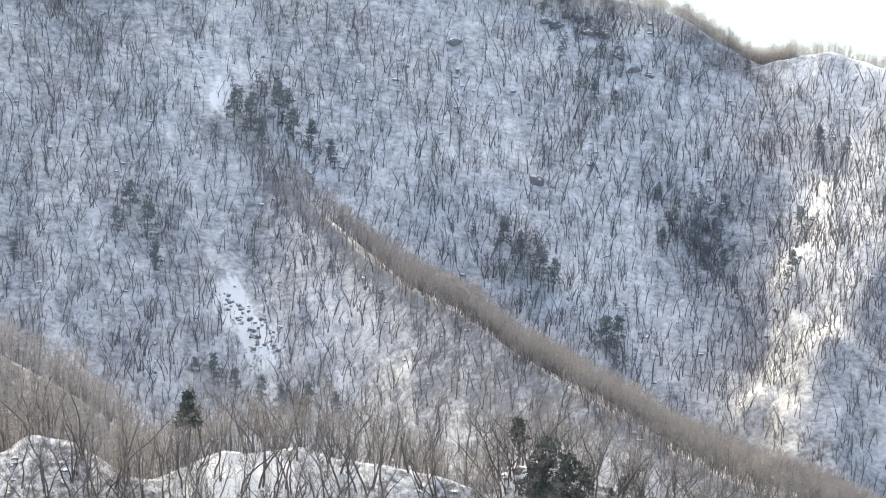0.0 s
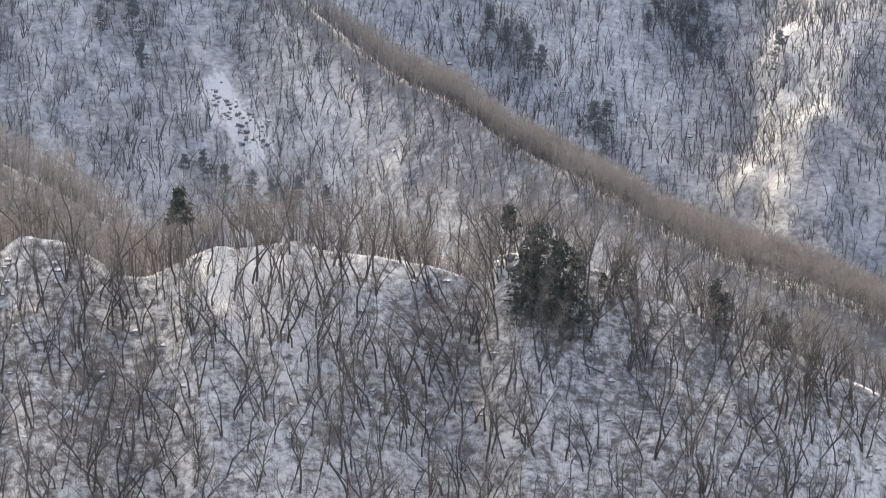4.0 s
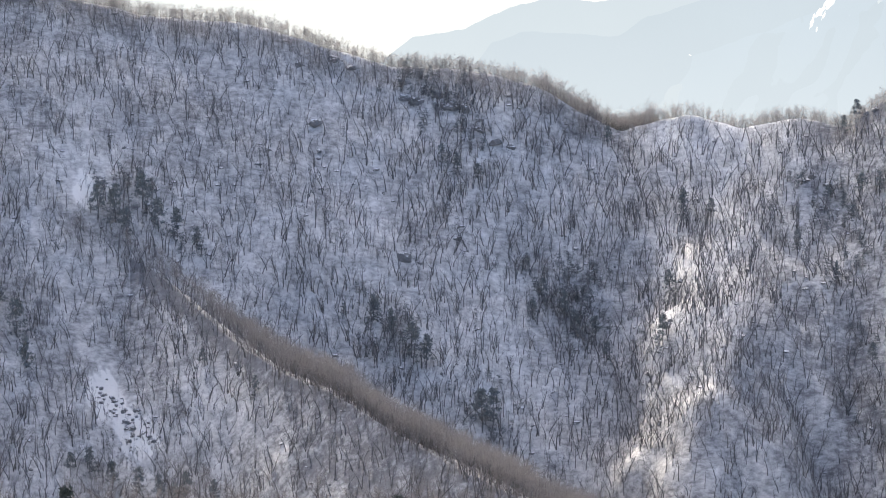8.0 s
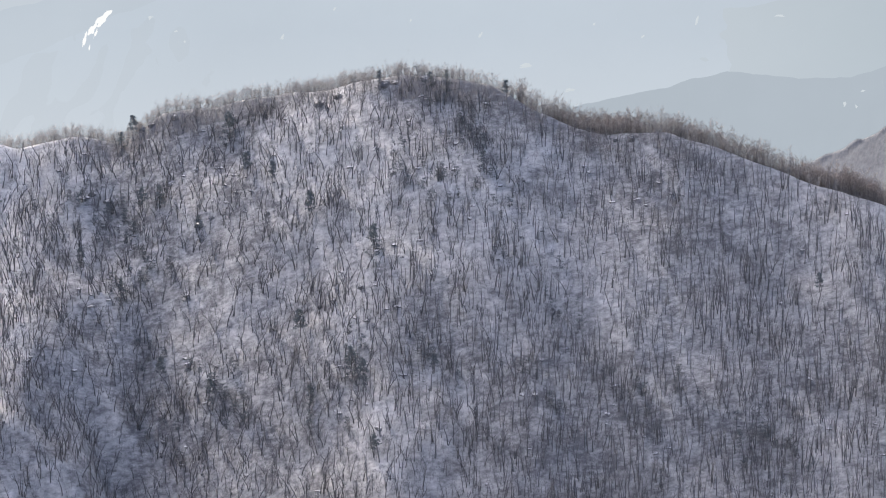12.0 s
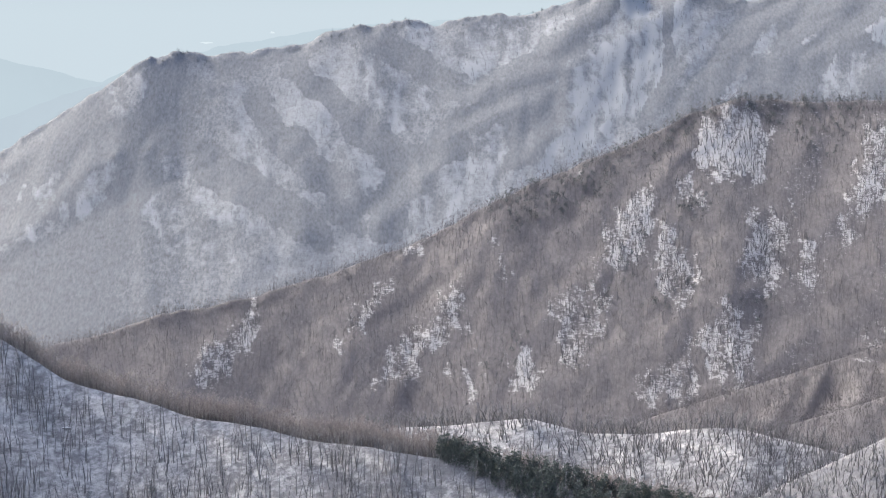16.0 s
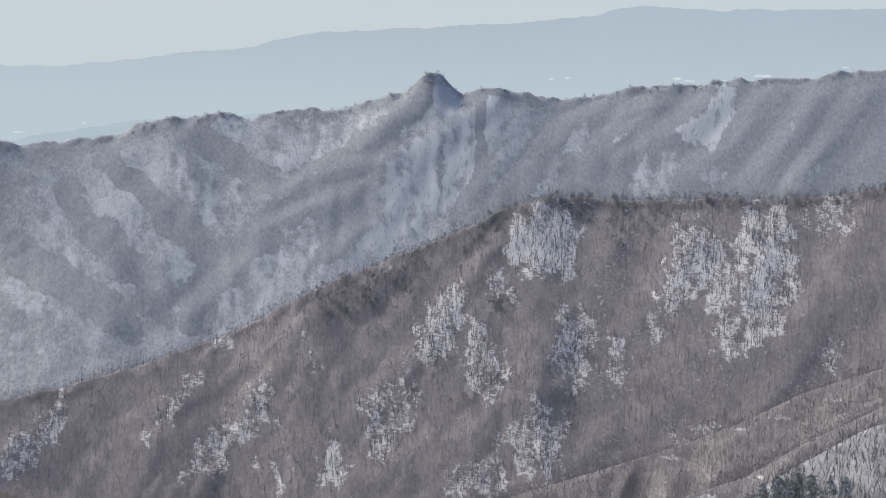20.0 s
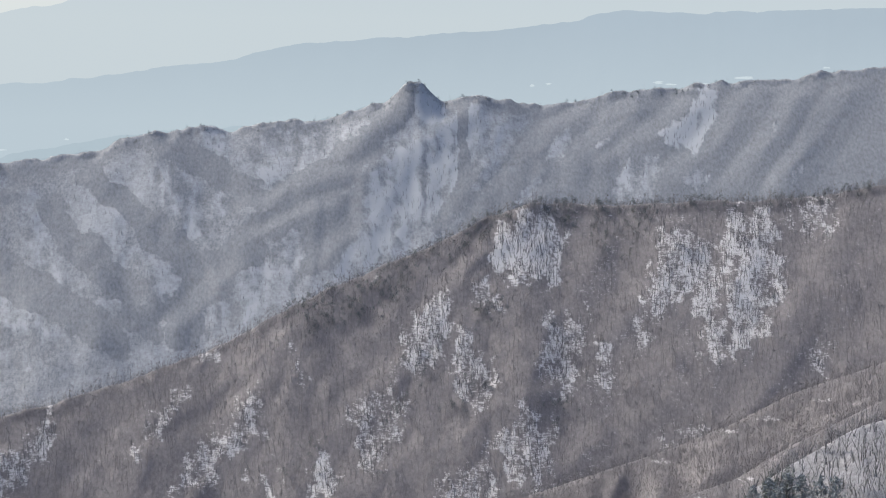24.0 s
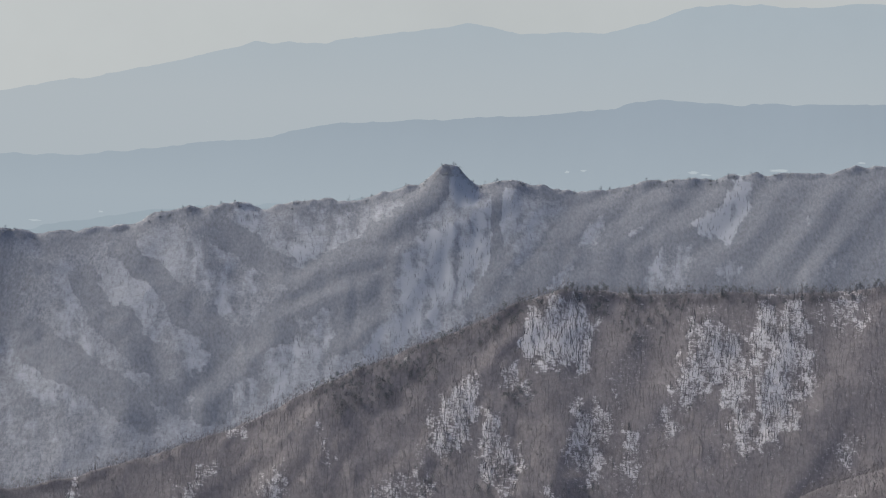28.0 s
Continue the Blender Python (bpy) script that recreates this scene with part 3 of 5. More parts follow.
brown_mountain.ribs([[(30.8, -10.56), (30.17, -10.71), (29.7, -11.28), (29.34, -11.79), (29.08, -11.94)], [(34.32, -10.37), (33.59, -10.85), (32.96, -11.27), (32.54, -11.74), (32.36, -12.46)], [(33.05, -9.97), (32.63, -10.29), (32.21, -10.71), (31.64, -11.59)], [(34.99, -9.58), (34.84, -10.16), (34.59, -10.68)], [(38.89, -7.28), (38.28, -8.01), (37.66, -8.65), (36.92, -9.16), (36.83, -9.86), (36.12, -10.66), (35.29, -11.5)], [(43.06, -9.65), (41.61, -10.04), (40.46, -10.55), (38.61, -10.71), (38.05, -11.29), (37.36, -11.69), (35.41, -12.54)], [(40.49, -7.84), (39.98, -8.69), (39.48, -9.44), (39.09, -10.59)]], 30, 2.0)
brown_mountain.ribs([[(41.94, -7.49), (41.35, -8.7), (40.64, -9.61)], [(43.69, -6.91), (43.01, -8.28), (42.65, -9.75)], [(45.14, -6.96), (44.57, -8.22), (43.79, -9.5)], [(36.39, -8.36), (35.35, -9.11), (34.1, -9.86), (32.22, -11.02)]], 30, 2.0)
brown_mountain.faces += [(0.88, [(39.05, -7.05), (39.54, -7.22), (39.75, -7.76), (39.66, -8.41), (39.24, -8.58), (38.82, -8.51), (38.34, -8.4), (38.53, -7.58)]), (0.55, [(38.29, -8.48), (38.77, -8.57), (38.57, -8.96), (38.11, -8.85)]), (0.66, [(37.45, -8.7), (37.69, -8.86), (37.54, -10.11), (37.17, -10.24), (36.83, -9.97), (36.87, -9.17)]), (0.6, [(37.78, -9.27), (38.13, -9.47), (38.57, -10.08), (38.4, -10.71), (38.04, -10.95), (37.8, -10.1)]), (0.62, [(39.58, -9.17), (40.33, -9.05), (40.05, -10.04), (39.95, -10.57), (39.51, -10.39), (39.38, -9.85)]), (0.6, [(40.49, -9.63), (40.78, -10.02), (40.69, -10.42), (40.33, -10.24)])]
brown_mountain.faces += [(0.64, [(41.57, -7.5), (41.99, -7.48), (42.1, -8.52), (41.8, -8.95), (41.17, -9.72), (41.33, -8.7)]), (0.7, [(41.95, -7.75), (42.7, -7.56), (42.86, -9.12), (43.12, -9.73), (42.45, -9.98), (42.21, -9.14)]), (0.74, [(42.67, -7.46), (43.28, -6.92), (43.71, -6.91), (43.86, -8.14), (43.7, -9.42), (43.06, -9.63), (42.8, -8.29)]), (0.5, [(43.9, -6.9), (44.54, -6.8), (44.97, -7.38), (44.45, -7.81), (44.02, -7.31)]), (0.68, [(39.09, -10.75), (39.66, -11.3), (39.66, -12.24), (39.25, -12.48), (38.6, -12.16), (38.45, -11.39)]), (0.55, [(38.27, -11.76), (38.63, -12.37), (38.4, -12.6), (37.39, -12.63), (37.53, -12.14)])]
brown_mountain.faces += [(0.68, [(35.16, -11.49), (35.42, -11.81), (35.5, -12.46), (34.91, -12.36), (34.98, -11.92)]), (0.5, [(35.81, -10.77), (36.66, -10.11), (36.89, -10.75), (36.7, -11.79), (36.26, -12.13), (35.98, -11.8)]), (0.58, [(34.23, -10.4), (34.14, -11.21), (33.7, -11.54), (33.28, -12.07), (32.65, -12.48), (32.36, -12.41), (32.65, -11.74), (33.59, -10.88)]), (0.5, [(32.76, -10.27), (32.66, -10.81), (32.22, -11.45), (31.68, -11.76), (32.11, -10.91)]), (0.62, [(30.2, -10.69), (30.14, -11.45), (29.7, -12.07), (29.08, -12.27), (29.08, -11.82), (29.6, -11.38)]), (0.52, [(33.87, -11.99), (34.37, -12.12), (34.48, -12.68), (34.23, -12.7)])]
brown_mountain.faces += [(0.5, [(34.42, -11.83), (34.68, -12.11), (34.51, -12.26)]), (0.55, [(34.81, -9.72), (34.97, -10.16), (34.79, -10.29)]), (0.45, [(41.54, -11.34), (42.37, -10.9), (42.49, -11.31), (41.98, -11.64)]), (0.9, [(36.24, -8.28), (36.41, -8.26), (36.39, -8.38), (36.23, -8.45)]), (0.8, [(33.23, -9.74), (33.44, -9.68), (33.28, -9.81), (33.24, -9.97)]), (0.55, [(44.43, -9.88), (44.73, -9.56), (44.79, -9.87), (44.54, -10.03)])]
peak_range.bands = [(a1, e1, a2, e2, (1.4 if a1 < 36 else 1.0) * half) for a1, e1, a2, e2, half in peak_range.bands]
peak_range.faces = [(v if v > 0.8 else min(v, 0.53), c) for v, c in peak_range.faces]
peak_range.faces += [(0.12, [(36.15, -6.54), (35.53, -7.02), (34.92, -7.37), (34.97, -8.39), (35.34, -8.22), (35.91, -7.69), (36.05, -7.22)])]
# slopes that lie flatter and catch the sun: heading and depth at the top and at the foot, half-width, gain
main_ridge.aprons = [(7.75, 4, 6.95, 112, 1.55, 0.265), (13.7, 28, 14.2, 104, 0.95, 0.075), (13.3, 0, 13.0, 16, 1.1, 0.1)]
near_ridge.build("near_ridge_ground", "near snowy ridge with leaf litter", m_near, -14, 12, 0.06, steps((-220, -40, 20), (-40, -6, 4), (-6, 6, 0.4), (6, 70, 0.7), (70, 140, 10)), "ridge")
shoulder.build("shoulder_ground", "snow-edged wooded shoulder behind the near ridge", m_near, -16, -2, 0.12, steps((-220, -60, 20), (-60, -6, 5), (-6, 6, 0.6), (6, 60, 2), (60, 160, 10)), "ridge")
spur.build("spur_ground", "snowy wooded spur descending from the slope", m_main, -16, 11, 0.08, steps((-260, -70, 20), (-70, -6, 5), (-6, 6, 0.6), (6, 170, 1.5), (170, 260, 10)), "ridge")
main_ridge.build("main_ridge_ground", "long snowy mountainside under bare forest", m_main, -14, 44, 0.1, steps((-420, -120, 30), (-120, -8, 8), (-8, 8, 0.8), (8, 140, 1.8), (140, 170, 6), (170, 330, 16)))
band.build("saddle_ground", "snow-covered saddle with thin bare trees", m_main, 26, 48, 0.12, steps((-260, -80, 20), (-80, -6, 8), (-6, 6, 0.8), (6, 90, 3), (90, 240, 15)), "ridge")
knob.build("knob_ground", "snowy wooded knob with dark pines", m_main, 37, 52, 0.12, steps((-260, -80, 20), (-80, -6, 8), (-6, 6, 0.8), (6, 90, 3), (90, 240, 15)), "ridge")
brown_mountain.build("brown_mountain_ground", "brown wooded mountain with patches of snow", m_brown, 24, 50, 0.06, steps((-500, -200, 50), (-200, -15, 15), (-15, 15, 2), (15, 430, 3.5), (430, 620, 25)))
foot_ridge.build("foot_ridge_ground", "brown wooded foothill ridge", m_brown, 34, 52, 0.08, steps((-260, -60, 20), (-60, -8, 6), (-8, 8, 1), (8, 130, 3), (130, 320, 20)), "ridge")
low_foot_ridge.build("low_foot_ridge_ground", "low brown wooded foothill ridge", m_brown, 36, 52, 0.08, steps((-260, -60, 20), (-60, -8, 6), (-8, 8, 1), (8, 130, 3), (130, 320, 20)), "ridge")
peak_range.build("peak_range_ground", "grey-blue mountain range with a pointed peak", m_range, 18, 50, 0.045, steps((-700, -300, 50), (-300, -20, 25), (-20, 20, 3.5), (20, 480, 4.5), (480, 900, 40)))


# far ranges: backdrops, miles off in the haze
def far_range(name, label, crest, rng, mat, az0, az1, seed, low=4.0):
    az = np.arange(az0, az1, 0.06)
    e = np.interp(az, [c[0] for c in crest], [c[1] for c in crest]) + 0.025 * fbm(az * 3.0, az * 0, seed, 5)
    rows = []
    for k in np.linspace(0, 1, 24):
        ee = e - low * k
        r = rng - 250 * k - 25 * k * ridged(az * 1.3 + k * 2, az * 0 + k * 5, seed)
        rows.append(np.stack([r * np.sin(np.radians(az)), r * np.cos(np.radians(az)), EYE.z + r * np.tan(np.radians(ee))], -1))
    p = np.stack(rows)
    me = mesh_of(name, p.reshape(-1, 3), grid_faces(*p.shape[:2]), [mat], smooth=True)
    return tagged(new(name, me), label, "mountain range", kind="structure")


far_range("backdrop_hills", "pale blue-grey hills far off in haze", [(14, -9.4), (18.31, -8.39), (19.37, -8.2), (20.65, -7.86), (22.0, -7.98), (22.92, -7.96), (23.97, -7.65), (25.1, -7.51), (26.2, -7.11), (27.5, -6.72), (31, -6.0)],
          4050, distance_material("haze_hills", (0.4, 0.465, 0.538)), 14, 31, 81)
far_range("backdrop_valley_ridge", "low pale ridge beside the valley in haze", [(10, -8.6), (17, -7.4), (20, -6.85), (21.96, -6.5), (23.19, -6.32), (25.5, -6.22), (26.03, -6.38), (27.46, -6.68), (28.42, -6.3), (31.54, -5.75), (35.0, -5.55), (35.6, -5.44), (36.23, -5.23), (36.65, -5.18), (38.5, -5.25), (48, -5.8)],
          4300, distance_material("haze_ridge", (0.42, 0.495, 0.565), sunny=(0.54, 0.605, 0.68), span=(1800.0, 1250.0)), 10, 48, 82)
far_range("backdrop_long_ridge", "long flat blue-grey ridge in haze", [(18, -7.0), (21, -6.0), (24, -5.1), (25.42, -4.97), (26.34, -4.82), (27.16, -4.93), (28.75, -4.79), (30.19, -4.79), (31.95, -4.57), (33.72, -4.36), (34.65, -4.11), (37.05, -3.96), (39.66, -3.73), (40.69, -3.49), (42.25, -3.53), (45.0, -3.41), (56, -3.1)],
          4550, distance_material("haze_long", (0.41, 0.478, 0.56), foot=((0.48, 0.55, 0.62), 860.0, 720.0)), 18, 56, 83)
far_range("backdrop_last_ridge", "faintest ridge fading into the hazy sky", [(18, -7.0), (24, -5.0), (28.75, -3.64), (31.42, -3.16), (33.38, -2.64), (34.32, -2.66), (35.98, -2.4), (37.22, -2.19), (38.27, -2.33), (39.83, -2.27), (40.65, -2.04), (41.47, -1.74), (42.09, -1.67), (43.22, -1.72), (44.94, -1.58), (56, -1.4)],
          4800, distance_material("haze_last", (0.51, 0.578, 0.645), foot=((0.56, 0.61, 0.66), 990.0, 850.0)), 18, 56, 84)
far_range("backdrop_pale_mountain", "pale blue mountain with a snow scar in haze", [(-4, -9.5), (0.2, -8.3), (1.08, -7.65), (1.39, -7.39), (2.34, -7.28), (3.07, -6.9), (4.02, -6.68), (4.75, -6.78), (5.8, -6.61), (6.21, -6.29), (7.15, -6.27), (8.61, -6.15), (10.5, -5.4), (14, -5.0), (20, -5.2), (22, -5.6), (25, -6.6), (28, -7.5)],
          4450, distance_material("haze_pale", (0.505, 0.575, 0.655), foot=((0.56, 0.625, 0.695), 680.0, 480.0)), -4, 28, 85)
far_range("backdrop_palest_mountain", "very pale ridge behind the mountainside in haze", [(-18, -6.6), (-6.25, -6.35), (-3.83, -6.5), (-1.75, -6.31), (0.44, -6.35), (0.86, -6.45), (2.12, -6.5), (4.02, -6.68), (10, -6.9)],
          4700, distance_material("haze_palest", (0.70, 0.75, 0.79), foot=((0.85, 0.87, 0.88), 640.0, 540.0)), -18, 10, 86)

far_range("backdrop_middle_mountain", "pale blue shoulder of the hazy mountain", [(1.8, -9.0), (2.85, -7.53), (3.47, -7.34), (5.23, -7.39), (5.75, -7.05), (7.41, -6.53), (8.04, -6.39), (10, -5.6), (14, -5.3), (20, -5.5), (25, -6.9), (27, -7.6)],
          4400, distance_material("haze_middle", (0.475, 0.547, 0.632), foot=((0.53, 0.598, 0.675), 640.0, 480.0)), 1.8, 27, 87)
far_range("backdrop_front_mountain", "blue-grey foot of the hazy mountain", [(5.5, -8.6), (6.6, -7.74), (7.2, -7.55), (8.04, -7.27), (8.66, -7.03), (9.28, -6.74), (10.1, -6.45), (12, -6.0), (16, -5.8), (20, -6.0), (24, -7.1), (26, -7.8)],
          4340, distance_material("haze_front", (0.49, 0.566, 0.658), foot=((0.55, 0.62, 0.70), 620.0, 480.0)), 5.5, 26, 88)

# snow scars and bright roofs far off: pale flecks on the far ranges, their brightness put in as glow
m_scar = distance_material("glowing_snow_scar", (0.9, 0.93, 0.96))
m_fleck = distance_material("glowing_fleck", (0.58, 0.645, 0.705))


def fleck(name, label, az, el, wide, tall, rng_m, seed, lean=0.0):
    k = np.linspace(0, 2 * np.pi, 15)[:-1]
    rad = 0.75 + 0.45 * vnoise(k * 1.7 + seed * 3.1, k * 0, seed)
    a, e = az + wide * rad * np.cos(k) + lean * tall * rad * np.sin(k), el + tall * rad * np.sin(k)
    ring_v = np.stack([np.sin(np.radians(a)) * rng_m, np.cos(np.radians(a)) * rng_m, EYE.z + rng_m * np.tan(np.radians(e))], -1)
    mid = ring_v.mean(0, keepdims=True) * np.array([[0.9985, 0.9985, 1.0]])
    f = np.array([[i, (i + 1) % 14, 14] for i in range(14)])
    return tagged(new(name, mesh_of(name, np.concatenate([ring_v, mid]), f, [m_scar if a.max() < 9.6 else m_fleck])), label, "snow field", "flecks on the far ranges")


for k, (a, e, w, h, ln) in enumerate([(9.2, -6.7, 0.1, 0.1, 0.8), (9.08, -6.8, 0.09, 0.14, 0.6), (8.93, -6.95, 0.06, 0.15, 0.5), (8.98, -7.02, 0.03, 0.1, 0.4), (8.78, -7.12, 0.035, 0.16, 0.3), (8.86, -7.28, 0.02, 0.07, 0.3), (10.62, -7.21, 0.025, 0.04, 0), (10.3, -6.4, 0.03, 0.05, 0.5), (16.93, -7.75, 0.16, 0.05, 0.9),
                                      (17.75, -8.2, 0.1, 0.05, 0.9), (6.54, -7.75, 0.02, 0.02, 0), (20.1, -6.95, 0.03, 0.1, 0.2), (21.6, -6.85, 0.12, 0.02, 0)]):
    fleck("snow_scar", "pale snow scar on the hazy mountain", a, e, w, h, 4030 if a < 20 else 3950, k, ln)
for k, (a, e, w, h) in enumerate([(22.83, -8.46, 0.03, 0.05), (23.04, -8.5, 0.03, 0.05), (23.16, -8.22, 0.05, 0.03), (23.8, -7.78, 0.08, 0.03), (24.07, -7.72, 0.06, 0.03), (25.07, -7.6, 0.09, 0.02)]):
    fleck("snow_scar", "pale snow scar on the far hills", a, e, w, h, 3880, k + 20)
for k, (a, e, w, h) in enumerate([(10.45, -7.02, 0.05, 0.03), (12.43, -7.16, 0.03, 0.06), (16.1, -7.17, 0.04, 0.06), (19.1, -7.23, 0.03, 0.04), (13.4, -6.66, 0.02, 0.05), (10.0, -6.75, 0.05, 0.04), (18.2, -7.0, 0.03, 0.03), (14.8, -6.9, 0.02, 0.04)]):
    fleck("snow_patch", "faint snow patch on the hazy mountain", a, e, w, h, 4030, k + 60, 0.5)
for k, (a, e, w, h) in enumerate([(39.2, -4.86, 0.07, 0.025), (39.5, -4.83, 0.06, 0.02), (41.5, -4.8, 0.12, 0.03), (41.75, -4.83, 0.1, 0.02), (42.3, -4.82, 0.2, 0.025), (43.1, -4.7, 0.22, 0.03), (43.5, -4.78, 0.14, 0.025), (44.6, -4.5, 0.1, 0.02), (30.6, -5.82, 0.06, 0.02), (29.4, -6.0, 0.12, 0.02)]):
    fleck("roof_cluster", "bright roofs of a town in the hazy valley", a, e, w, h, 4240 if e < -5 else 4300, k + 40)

# the hazy air over the horizon: an added glowing shell, painted brighter towards the sun
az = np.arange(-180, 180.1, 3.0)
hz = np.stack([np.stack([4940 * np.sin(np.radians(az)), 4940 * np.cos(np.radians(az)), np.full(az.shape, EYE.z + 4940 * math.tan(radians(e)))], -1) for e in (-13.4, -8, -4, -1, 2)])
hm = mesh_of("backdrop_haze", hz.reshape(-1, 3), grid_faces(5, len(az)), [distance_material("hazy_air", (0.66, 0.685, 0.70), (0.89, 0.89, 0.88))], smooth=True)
tagged(new("backdrop_haze", hm), "glowing shell standing for the bright hazy air at the horizon", "sky", kind="structure")

# the ground: from the summit under the camera down to the valleys and out to the horizon
FALL = [(0, -1.7), (5, -2.2), (12, -5.0), (100, -48), (300, -172), (500, -242), (700, -280), (1000, -365), (1500, -440), (1870, -505), (2300, -620), (3070, -725), (4000, -950), (4960, -1150)]
ring = np.array([0.0, 2, 4, 7, 12, 20, 40, 70, 100, 150, 220, 300, 400, 500, 600, 700, 850, 1000, 1250, 1500, 1870, 2300, 2700, 3070, 3500, 4000, 4500, 4960])
a = np.linspace(0, 2 * np.pi, 193)
R, A = np.meshgrid(ring, a, indexing="ij")
Z = EYE.z + np.interp(R, [f[0] for f in FALL], [f[1] for f in FALL]) + 0.02 * R * fbm(R * np.sin(A) / 160, R * np.cos(A) / 160, 90, 3) * np.clip((R - 10) / 200, 0, 1)
vf = np.stack([R * np.sin(A), R * np.cos(A), Z], -1)
gm = mesh_of("ground", vf.reshape(-1, 3), grid_faces(*R.shape), [m_valley], smooth=True)
gm.attributes.new("snow", "FLOAT", "POINT").data.foreach_set("value", np.full(len(gm.vertices), 0.5, dtype=np.float32))
tagged(new("ground", gm), "snow-dusted valley floor and summit slope", "ground", kind="structure")


# ---- trees ----
def tube(path, radii, sides):
    """A tapered tube along a path; its last ring closes to a point."""
    path, n = np.asarray(path, float), len(path)
    v, f = [], []
    ang = np.linspace(0, 2 * np.pi, sides, endpoint=False)
    for i in range(n - 1):
        t = path[min(i + 1, n - 1)] - path[max(i - 1, 0)]
        t = t / (np.linalg.norm(t) + 1e-9)
        u = np.cross(t, (0.31, 0.87, 0.2))
        u /= np.linalg.norm(u) + 1e-9
        w = np.cross(t, u)
        v.append(path[i] + radii[i] * (np.cos(ang)[:, None] * u + np.sin(ang)[:, None] * w))
    v = np.concatenate(v + [path[-1:]])
    tip = len(v) - 1
    for i in range(n - 2):
        for k in range(sides):
            p, q = i * sides + k, i * sides + (k + 1) % sides
            f += [(p, q, q + sides), (p, q + sides, p + sides)]
    for k in range(sides):
        f.append(((n - 2) * sides + k, (n - 2) * sides + (k + 1) % sides, tip))
    return v, np.array(f)


def merge(pieces):
    vs, fs, off = [], [], 0
    for v, f in pieces:
        vs.append(v)
        fs.append(np.asarray(f) + off)
        off += len(v)
    return np.concatenate(vs), np.concatenate(fs)


def blade(a, b, c, w, rng):
    """A thin limb of two joints, tapering to a point."""
    side = np.cross(c - a, rng.normal(0, 1, 3))
    side = side / (np.linalg.norm(side) + 1e-9) * w / 2
    v = np.array([a - side, a + side, b - side * 0.7, b + side * 0.7, c])
    return v, np.array([[0, 1, 3], [0, 3, 2], [2, 3, 4]])


def bare_tree(rng, h, limbs, twigs, sides=3, segs=4, thick=0.011, twig_w=0.05, wild=0.35, forks=0, flat=True, low=0.25, split=0.35, bend=0.09, rise=(0.4, 1.5)):
    """Wood and twigs of a bare broadleaf tree, as two sets of (verts, faces)."""
    wood, tw = [], []
    stems = [(np.zeros(3), rng.normal(0, 0.05, 2), h, 1.0)]
    if rng.uniform() < split:
        stems.append((np.array([0.1, 0.05, 0]), rng.normal(0, 0.2, 2), h * rng.uniform(0.7, 0.95), 0.8))
    ends = []
    for base, lean, hh, fat in stems:
        pts = [base]
        drift = np.array([lean[0], lean[1], 1.0])
        for i in range(segs):
            drift = drift + np.array([*rng.normal(0, bend, 2), 0])
            pts.append(pts[-1] + drift / np.linalg.norm(drift) * hh / segs)
        pts = np.array(pts)
        pts[0, 2] -= 0.4
        wood.append(tube(pts, fat * thick * hh * np.linspace(1.15, 0.2, len(pts)), sides))
        for i in range(max(2, limbs // len(stems))):
            s = rng.uniform(low, 0.95)
            k = s * segs
            b = pts[int(k)] + (pts[min(int(k) + 1, segs)] - pts[int(k)]) * (k - int(k))
            a = rng.uniform(0, 2 * np.pi)
            L = hh * rng.uniform(0.22, 0.45) * (1.15 - 0.6 * s)
            out = np.array([math.cos(a), math.sin(a), rng.uniform(*rise)])
            out /= np.linalg.norm(out)
            mid = b + out * L * 0.5 + rng.normal(0, 0.06 * L, 3)
            end = mid + (out + np.array([0, 0, wild])) * L * 0.5 + rng.normal(0, 0.12 * L, 3)
            r0 = fat * thick * hh * (1.1 - s) * 0.6
            wood.append(blade(b, mid, end, r0 * 2, rng) if flat else tube([b, mid, end], [r0, r0 * 0.6, 0], 3))
            ends.append((b, mid, end, L))
            for j in range(forks):
                q = b + (mid - b) * rng.uniform(0.4, 1.4)
                o2 = out + rng.normal(0, 0.6, 3)
                e2 = q + o2 / np.linalg.norm(o2) * L * rng.uniform(0.35, 0.65)
                wood.append(tube([q, (q + e2) / 2 + rng.normal(0, 0.06 * L, 3), e2], [r0 * 0.5, r0 * 0.3, 0], 3))
                ends.append((q, (q + e2) / 2, e2, L * 0.6))
    for i in range(twigs):
        b, mid, end, L = ends[rng.integers(len(ends))]
        p = mid + (end - mid) * rng.uniform(-0.5, 1.0)
        d = rng.normal(0, 0.5, 3) + np.array([0, 0, 0.55])
        tip = p + d / np.linalg.norm(d) * h * rng.uniform(0.06, 0.17)
        side = np.cross(d, rng.normal(0, 1, 3))
        side = side / np.linalg.norm(side) * twig_w
        tw.append((np.array([p - side / 2, p + side / 2, tip]), np.array([[0, 1, 2]])))
    return merge(wood), merge(tw)


